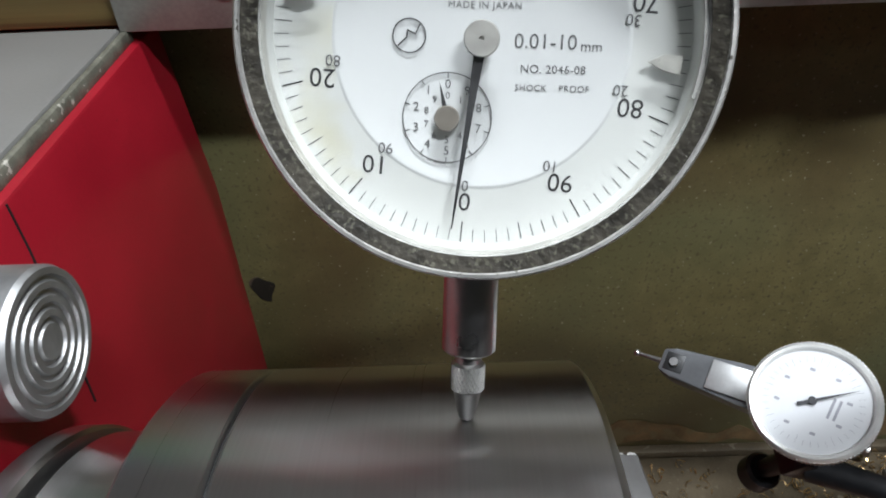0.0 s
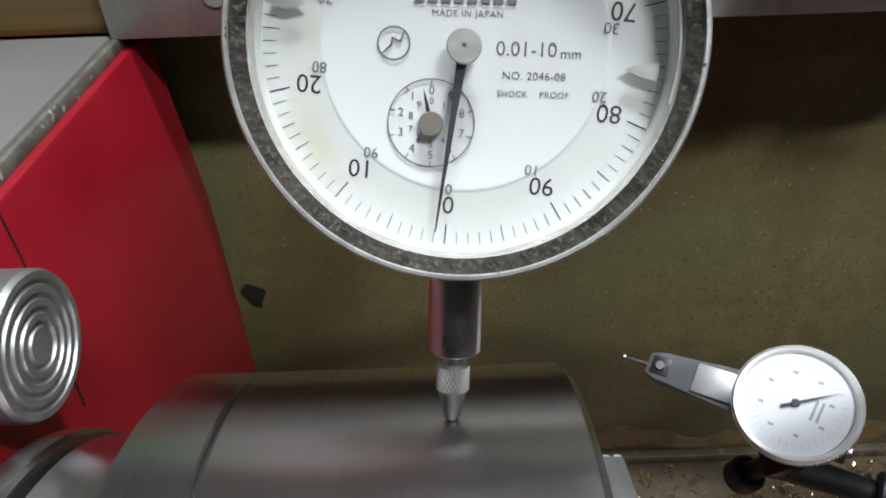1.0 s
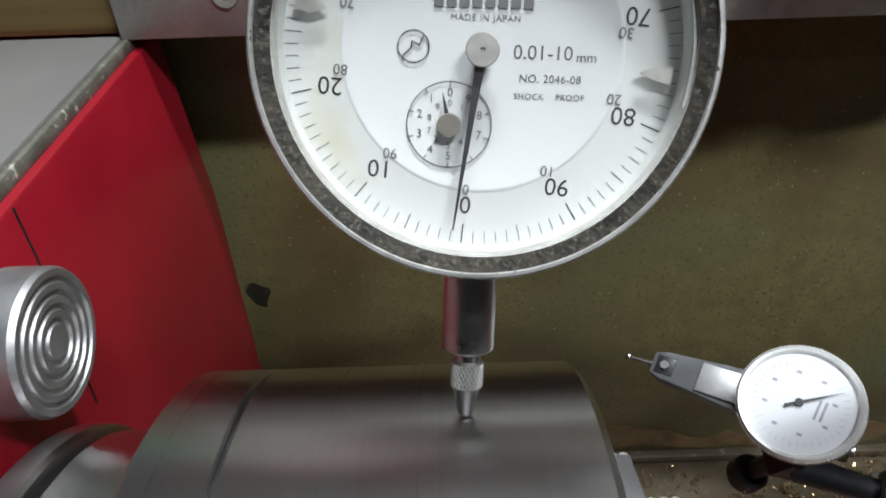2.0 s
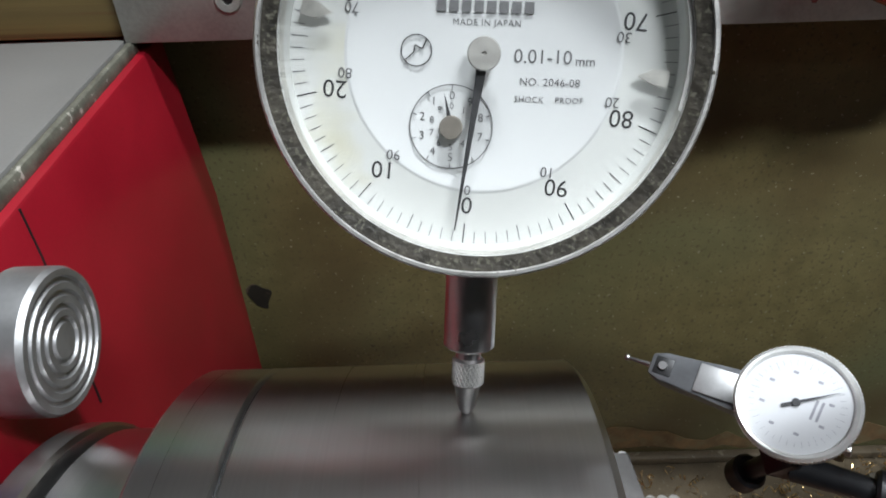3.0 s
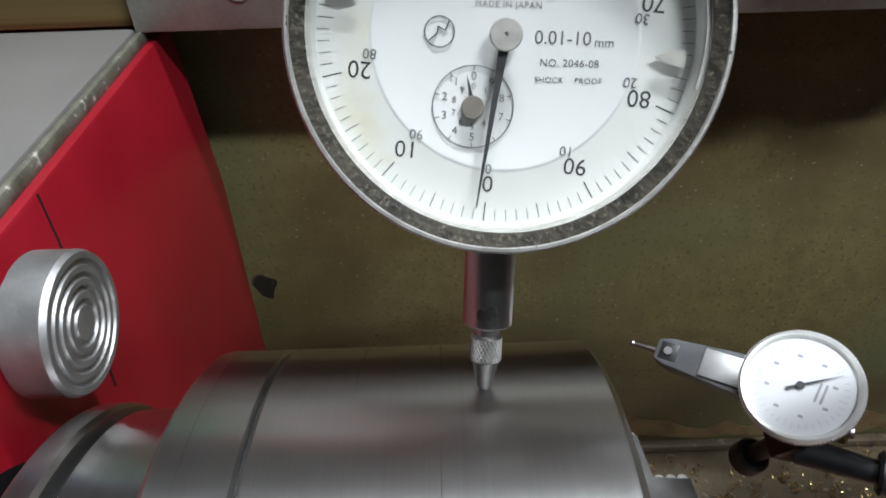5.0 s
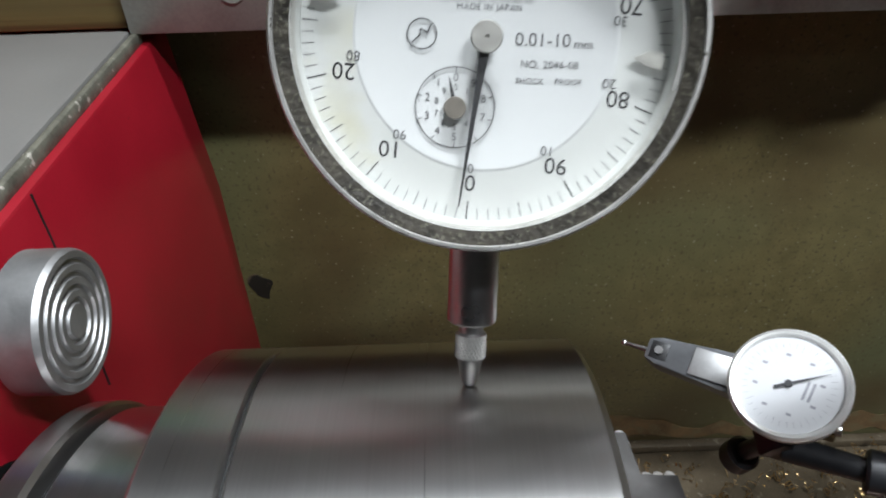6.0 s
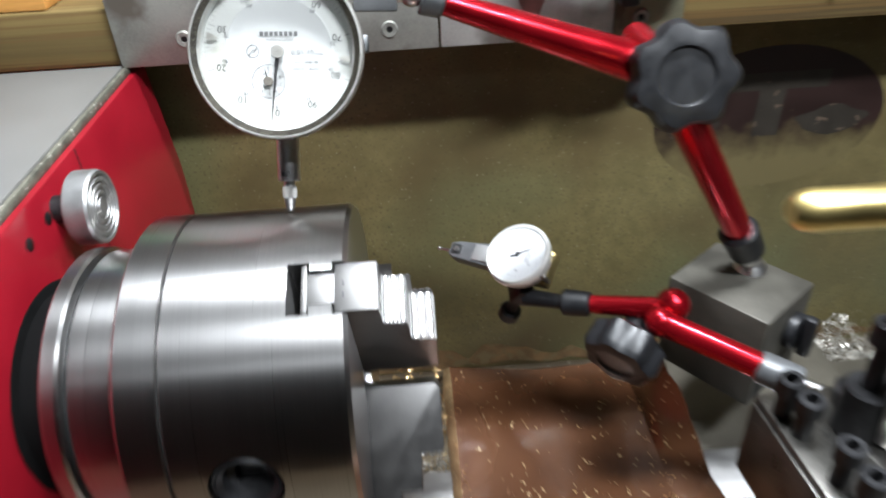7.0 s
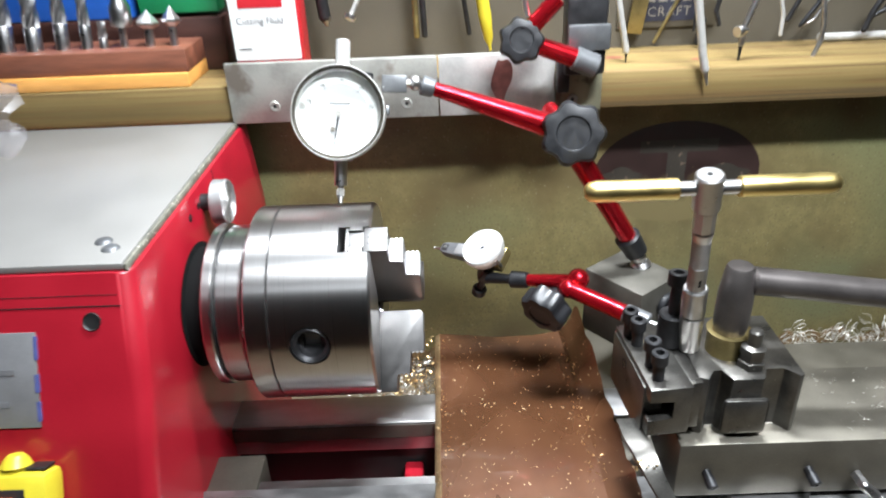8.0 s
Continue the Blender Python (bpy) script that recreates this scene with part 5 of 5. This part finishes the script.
b = B(); box(b, -0.024, -0.014, -0.0129, -0.0127, 0.0252, 0.0262); part("print_bar", b, INK_GREY, tl)
# small hand tools hanging on the wall
def hanging(name, pts, r, material, label, cat, group=""):
    b = B()
    for p, q in zip(pts, pts[1:]):
        tube(b, p, q, r, r, 10); sphere(b, q, r, 8)
    return solid(name, b, material, label, cat, group)


hb = [("punch", ((-0.037, 0.235, 0.46), (-0.030, 0.232, 0.3950)), 0.0055, DARK_STEEL, "dark steel punch hanging on the wall"),
      ("point", ((-0.0292, 0.2315, 0.3945), (-0.0285, 0.231, 0.3870)), 0.0032, STEEL_DULL, "grey steel punch tip"),
      ("dark_rod", ((0.047, 0.244, 0.46), (0.049, 0.244, 0.3735)), 0.0028, BRASS_DULL, "dull brass rod hanging on the wall"),
      ("dark_rod", ((0.053, 0.244, 0.46), (0.056, 0.244, 0.3735)), 0.0028, DARK_STEEL, "dark rod hanging on the wall"),
      ("dark_rod", ((0.083, 0.244, 0.46), (0.096, 0.244, 0.3735)), 0.0022, DARK_STEEL, "dark rod hanging on the wall"),
      ("scriber", ((0.2142, 0.2000, 0.4214), (0.2176, 0.2000, 0.4046), (0.2274, 0.2000, 0.3623)), 0.0027, PALE, "thin bright scriber with black point"),
      ("point", ((0.2274, 0.2000, 0.3618), (0.2276, 0.2000, 0.3525)), 0.001, DARK_STEEL, "black point of the scriber"),
      ("tapered_rule", ((0.2688, 0.1700, 0.4254), (0.2731, 0.1700, 0.4067), (0.2824, 0.1700, 0.3627), (0.2857, 0.1700, 0.3515)), 0.0034, PALE, "tapered bright steel hook rule"),
      ("point", ((0.2857, 0.1700, 0.3515), (0.2890, 0.1700, 0.3384)), 0.0016, STEEL_DULL, "thin tip of the hook rule"),
      ("caliper", ((0.3335, 0.1950, 0.4220), (0.3296, 0.1950, 0.4006), (0.3228, 0.1950, 0.3781), (0.3223, 0.1950, 0.3654)), 0.0026, STEEL_DULL, "steel caliper leg hanging on the wall"),
      ("point", ((0.3223, 0.1950, 0.3654), (0.3218, 0.1950, 0.3469)), 0.0013, DARK_STEEL, "dark point of the caliper leg"),
      ("caliper", ((0.3573, 0.2150, 0.4193), (0.3593, 0.2150, 0.3961), (0.3628, 0.2150, 0.3840), (0.3633, 0.2150, 0.3679)), 0.0018, PALE, "bent bright caliper leg"),
      ("caliper", ((0.3868, 0.2000, 0.4214), (0.3878, 0.2000, 0.3977), (0.3917, 0.2000, 0.3781), (0.3917, 0.2000, 0.3643), (0.3868, 0.2000, 0.3495)), 0.002, STEEL_DULL, "curved steel caliper leg"),
      ("hook_tool", ((0.2918, 0.2450, 0.4153), (0.2812, 0.2450, 0.3952), (0.2633, 0.2450, 0.3593)), 0.0016, BRASS_DULL, "dull bent hook tool hanging on the wall"),
      ("hook_tool", ((0.2981, 0.2450, 0.4153), (0.2981, 0.2450, 0.3677)), 0.0012, DARK_STEEL, "dark hook tool hanging on the wall"),
      ("hook_tool", ((0.3066, 0.2450, 0.3783), (0.3024, 0.2450, 0.3572)), 0.0026, DARK_STEEL, "dark hook tool hanging on the wall"),
      ("hook_tool", ((0.3176, 0.2350, 0.4166), (0.3144, 0.2350, 0.3948), (0.3124, 0.2350, 0.3854), (0.3165, 0.2350, 0.3740)), 0.002, DARK_STEEL, "dark curved hook tool"),
      ("pliers", ((0.3977, 0.2350, 0.4114), (0.3841, 0.2350, 0.3927), (0.3769, 0.2350, 0.3760)), 0.002, DARK_STEEL, "dark pliers leg hanging on the wall"),
      ("pliers", ((0.4102, 0.2350, 0.4062), (0.4018, 0.2350, 0.3896), (0.3894, 0.2350, 0.3708)), 0.0022, DARK_STEEL, "dark pliers leg hanging on the wall"),
      ("pliers", ((0.4122, 0.2350, 0.3958), (0.3998, 0.2350, 0.3750), (0.3894, 0.2350, 0.3698)), 0.0013, STEEL_DULL, "grey pliers leg hanging on the wall"),
      ("pliers", ((0.4571, 0.2300, 0.4070), (0.4529, 0.2300, 0.3905), (0.4478, 0.2300, 0.3801), (0.4437, 0.2300, 0.3657)), 0.0026, DARK_STEEL, "dark pliers handle hanging on the wall"),
      ("pliers", ((0.4643, 0.2300, 0.3967), (0.4581, 0.2300, 0.3822), (0.4499, 0.2300, 0.3781)), 0.0022, DARK_STEEL, "dark pliers handle hanging on the wall"),
      ("bright_bolt", ((0.014, 0.150, 0.430), (0.0035, 0.148, 0.4100)), 0.0018, PALE, "bright threaded bolt hanging on the wall"),
      ("ruler", ((0.415, 0.250, 0.3560), (0.60, 0.250, 0.3560)), 0.0038, PALE, "bright steel bar lying on the shelf")]
for nm, pts, r, m_, lb in hb:
    if nm == "point":
        b = B(); tube(b, pts[0], pts[1], r * 1.4, r * 0.5, 12)
        part("point", b, m_, tool)
    else:
        tool = hanging(nm, pts, r, m_, lb, nm.replace("_", " "), "hand tools on the wall")
b = B(); rev(b, [(0.0, 0.006), (0.006, 0.006), (0.007, 0.004), (0.007, 0.0), (0.003, 0.0), (0.003, -0.012)], pose(0.3180, 0.1900, 0.3770, 90, 0, 0) @ Matrix.Scale(0.7, 4) @ pose(0, 0, 0, 0, -60, 0), 24, False)
solid("thumb_nut", b, CHROME, "bright knurled thumb nut on the caliper", "thumb nut")
b = B(); rev(b, [(0.0, 0.003), (0.0035, 0.003), (0.0045, 0.0), (0.0, 0.0)], pose(0.003, 0.1475, 0.4090, 150, 20, 0), 20, False)
solid("bolt_head", b, CHROME, "small bright bolt head", "bolt")
b = B(); rev(b, [(0.0, 0.0), (0.0012, 0.0004), (0.0014, 0.0050), (0.0040, 0.0110), (0.0056, 0.0300), (0.0050, 0.060), (0.0040, 0.080), (0.0, 0.082)], Matrix.Translation((0.1135, 0.220, 0.3625)) @ pose(0, 0, 0, 0, -9, 0), 24, False)
solid("yellow_handle", b, YELLOW, "tapered yellow plastic screwdriver handle hanging point down", "screwdriver")
b = B(); box(b, -0.0070, 0.0070, -0.0015, 0.0015, 0.0, 0.060, 0.0006, m=Matrix.Translation((0.2455, 0.250, 0.3660)) @ pose(0, 0, 0, 0, 8, 0))
solid("leather_tag", b, BRASS_DULL, "brown flat tag hanging on the wall", "tag")
# pale sign on the wall, with the readable half of a word
sign = thing("wall_sign", Matrix.Translation((0.292, 0.2600, 0.402)), "tan card sign with navy lettering on the wall", "sign")
b = B(); box(b, -0.060, 0.030, -0.0008, 0.0, -0.033, 0.05, 0.0002); part("card", b, PEG, sign)
b = B(); box(b, -0.039, 0.012, -0.0014, -0.0009, -0.0275, 0.010); card = part("navy_panel", b, NAVY, sign, "navy printed panel")
lettering("words", "CRAFT", 0.0118, pose(-0.0137, -0.0017, -0.0195, 90), FADED_PRINT, card, 1.15)
b = B()
for k in range(4):
    box(b, -0.035 + 0.011 * k, -0.027 + 0.011 * k, -0.0017, -0.0015, -0.0105, -0.0080)
part("print_bars", b, FADED_PRINT, card)
# second magnet holder on the plate
M2 = Matrix.Translation((0.1830, 0.1690, 0.3560))
mag2 = thing("spare_magnet_holder", M2, "black magnet holder with red arm fixed on plate", "magnet holder")
b = B(); box(b, -0.016, 0.016, -0.020, 0.0, 0.000, 0.060, 0.003); box(b, -0.020, -0.010, -0.012, 0.0, -0.016, 0.010, 0.002); part("magnet", b, DARK_STEEL, mag2)
b = B(); box(b, -0.015, 0.018, -0.024, -0.0205, 0.020, 0.040, 0.002); part("front_plate", b, GREY_METAL, mag2)
b = B(); tube(b, (-0.044, -0.034, 0.030), (-0.010, -0.034, 0.017), 0.0065, 0.0075, 26, 0.001); tube(b, (-0.052, -0.034, 0.034), (-0.025, -0.034, 0.062), 0.0065, 0.0065, 26, 0.001); part("arm", b, RED_ANO, mag2, "red anodised arm")
b = B(); tube(b, (-0.012, -0.034, 0.018), (0.006, -0.034, 0.010), 0.0092, 0.0092, 28, 0.0015); part("arm_socket", b, GREY_METAL, mag2)
b = B(); star_knob(b, Matrix.Translation((-0.052, -0.028, 0.030)) @ Vector((-0.05, -0.95, 0.30)).to_track_quat("Z", "Y").to_matrix().to_4x4(), 0.0175, 0.016, 7); part("clamp_knob", b, BLACK_PLASTIC, mag2, "black lobed clamping knob")
b = B(); tube(b, (-0.048, -0.036, 0.050), (-0.050, -0.034, 0.062), 0.0022, None, 14); part("stud", b, CHROME, mag2)
# clear bag on the headstock
b = B()
rng = random.Random(4)
grid = [[b.verts.new((-0.3010 + 0.0048 * i + rng.uniform(-0.002, 0.002) + 0.002 * math.sin(j), 0.112 + 0.010 * math.sin(j * 1.1 + i * 0.6) + rng.uniform(-0.004, 0.004) + 0.002 * j, 0.3232 + 0.0050 * j + rng.uniform(-0.002, 0.002) * (j > 0))) for i in range(10)] for j in range(11)]
for j in range(10):
    for i in range(9):
        b.faces.new([grid[j][i], grid[j][i + 1], grid[j + 1][i + 1], grid[j + 1][i]])
bag = solid("plastic_bag", b, BAG, "crumpled clear plastic bag standing on the headstock", "plastic bag", angle=15)
bag.visible_shadow = False


# ---- swarf ----
def swarf(name, n, area, material, label, seed, curl):
    rng = random.Random(seed)
    verts, faces = [], []
    for _ in range(n):
        x, y = rng.uniform(area[0], area[1]), rng.uniform(area[2], area[3])
        z = area[4] + rng.random() ** 2 * (area[5] - area[4])
        r, pitch, w = rng.uniform(0.0010, 0.0038) * curl, rng.uniform(0.0006, 0.0020) * min(1.0, 1.8 * curl), rng.uniform(0.0004, 0.0010) * min(1.0, 0.28 + curl)
        m = Matrix.Translation((x, y, z)) @ Euler((rng.uniform(0, 6.3), rng.uniform(0, 6.3), rng.uniform(0, 6.3))).to_matrix().to_4x4()
        k0 = len(verts)
        steps = rng.randint(5, 22)
        for i in range(steps):
            a = 0.7 * i
            for o in (0, w):
                verts.append(m @ Vector((r * math.cos(a), r * math.sin(a), pitch * a / 2 + o)))
        faces += [(k0 + 2 * i, k0 + 2 * i + 1, k0 + 2 * i + 3, k0 + 2 * i + 2) for i in range(steps - 1)]
    me = bpy.data.meshes.new(name)
    me.from_pydata([tuple(v) for v in verts], [], faces)
    me.materials.append(material)
    tagged(new(name, me), label, "swarf", kind="stuff")


swarf("swarf_pile", 1700, (0.32, 0.66, 0.10, 0.205, 0.030, 0.080), SWARF, "tangled curly steel swarf in the tray", 1, 2.4)
swarf("swarf_under_chuck", 500, (-0.02, 0.056, 0.03, 0.11, 0.030, 0.125), SWARF, "curly steel swarf behind the ways", 2, 1.2)
swarf("brass_swarf", 160, (0.0, 0.056, 0.05, 0.12, 0.09, 0.15), CHIP_BRASS, "small brass turnings behind the ways", 3, 0.7)
swarf("chips_on_sheet", 42, (0.06, 0.165, -0.10, 0.09, 0.1525, 0.1535), CHIP_BRASS, "tiny bright chips scattered on the sheet", 5, 0.12)
swarf("chips_on_slide", 60, (0.30, 0.40, -0.085, -0.02, 0.1912, 0.1918), SWARF, "tiny bright chips scattered on the slide", 6, 0.2)
swarf("edge_chips", 90, (0.0575, 0.0650, -0.095, 0.085, 0.1522, 0.1535), CHIP_BRASS, "tiny bright chips along the edge of the sheet", 8, 0.14)
swarf("fold_chips", 80, (0.1560, 0.1680, -0.085, 0.060, 0.1528, 0.1560), CHIP_BRASS, "tiny brass chips caught in the fold of the sheet", 9, 0.16)
swarf("tray_chips", 500, (0.0, 0.3, 0.10, 0.205, 0.030, 0.036), CHIP_BRASS, "copper coloured chips in the tray", 7, 0.8)
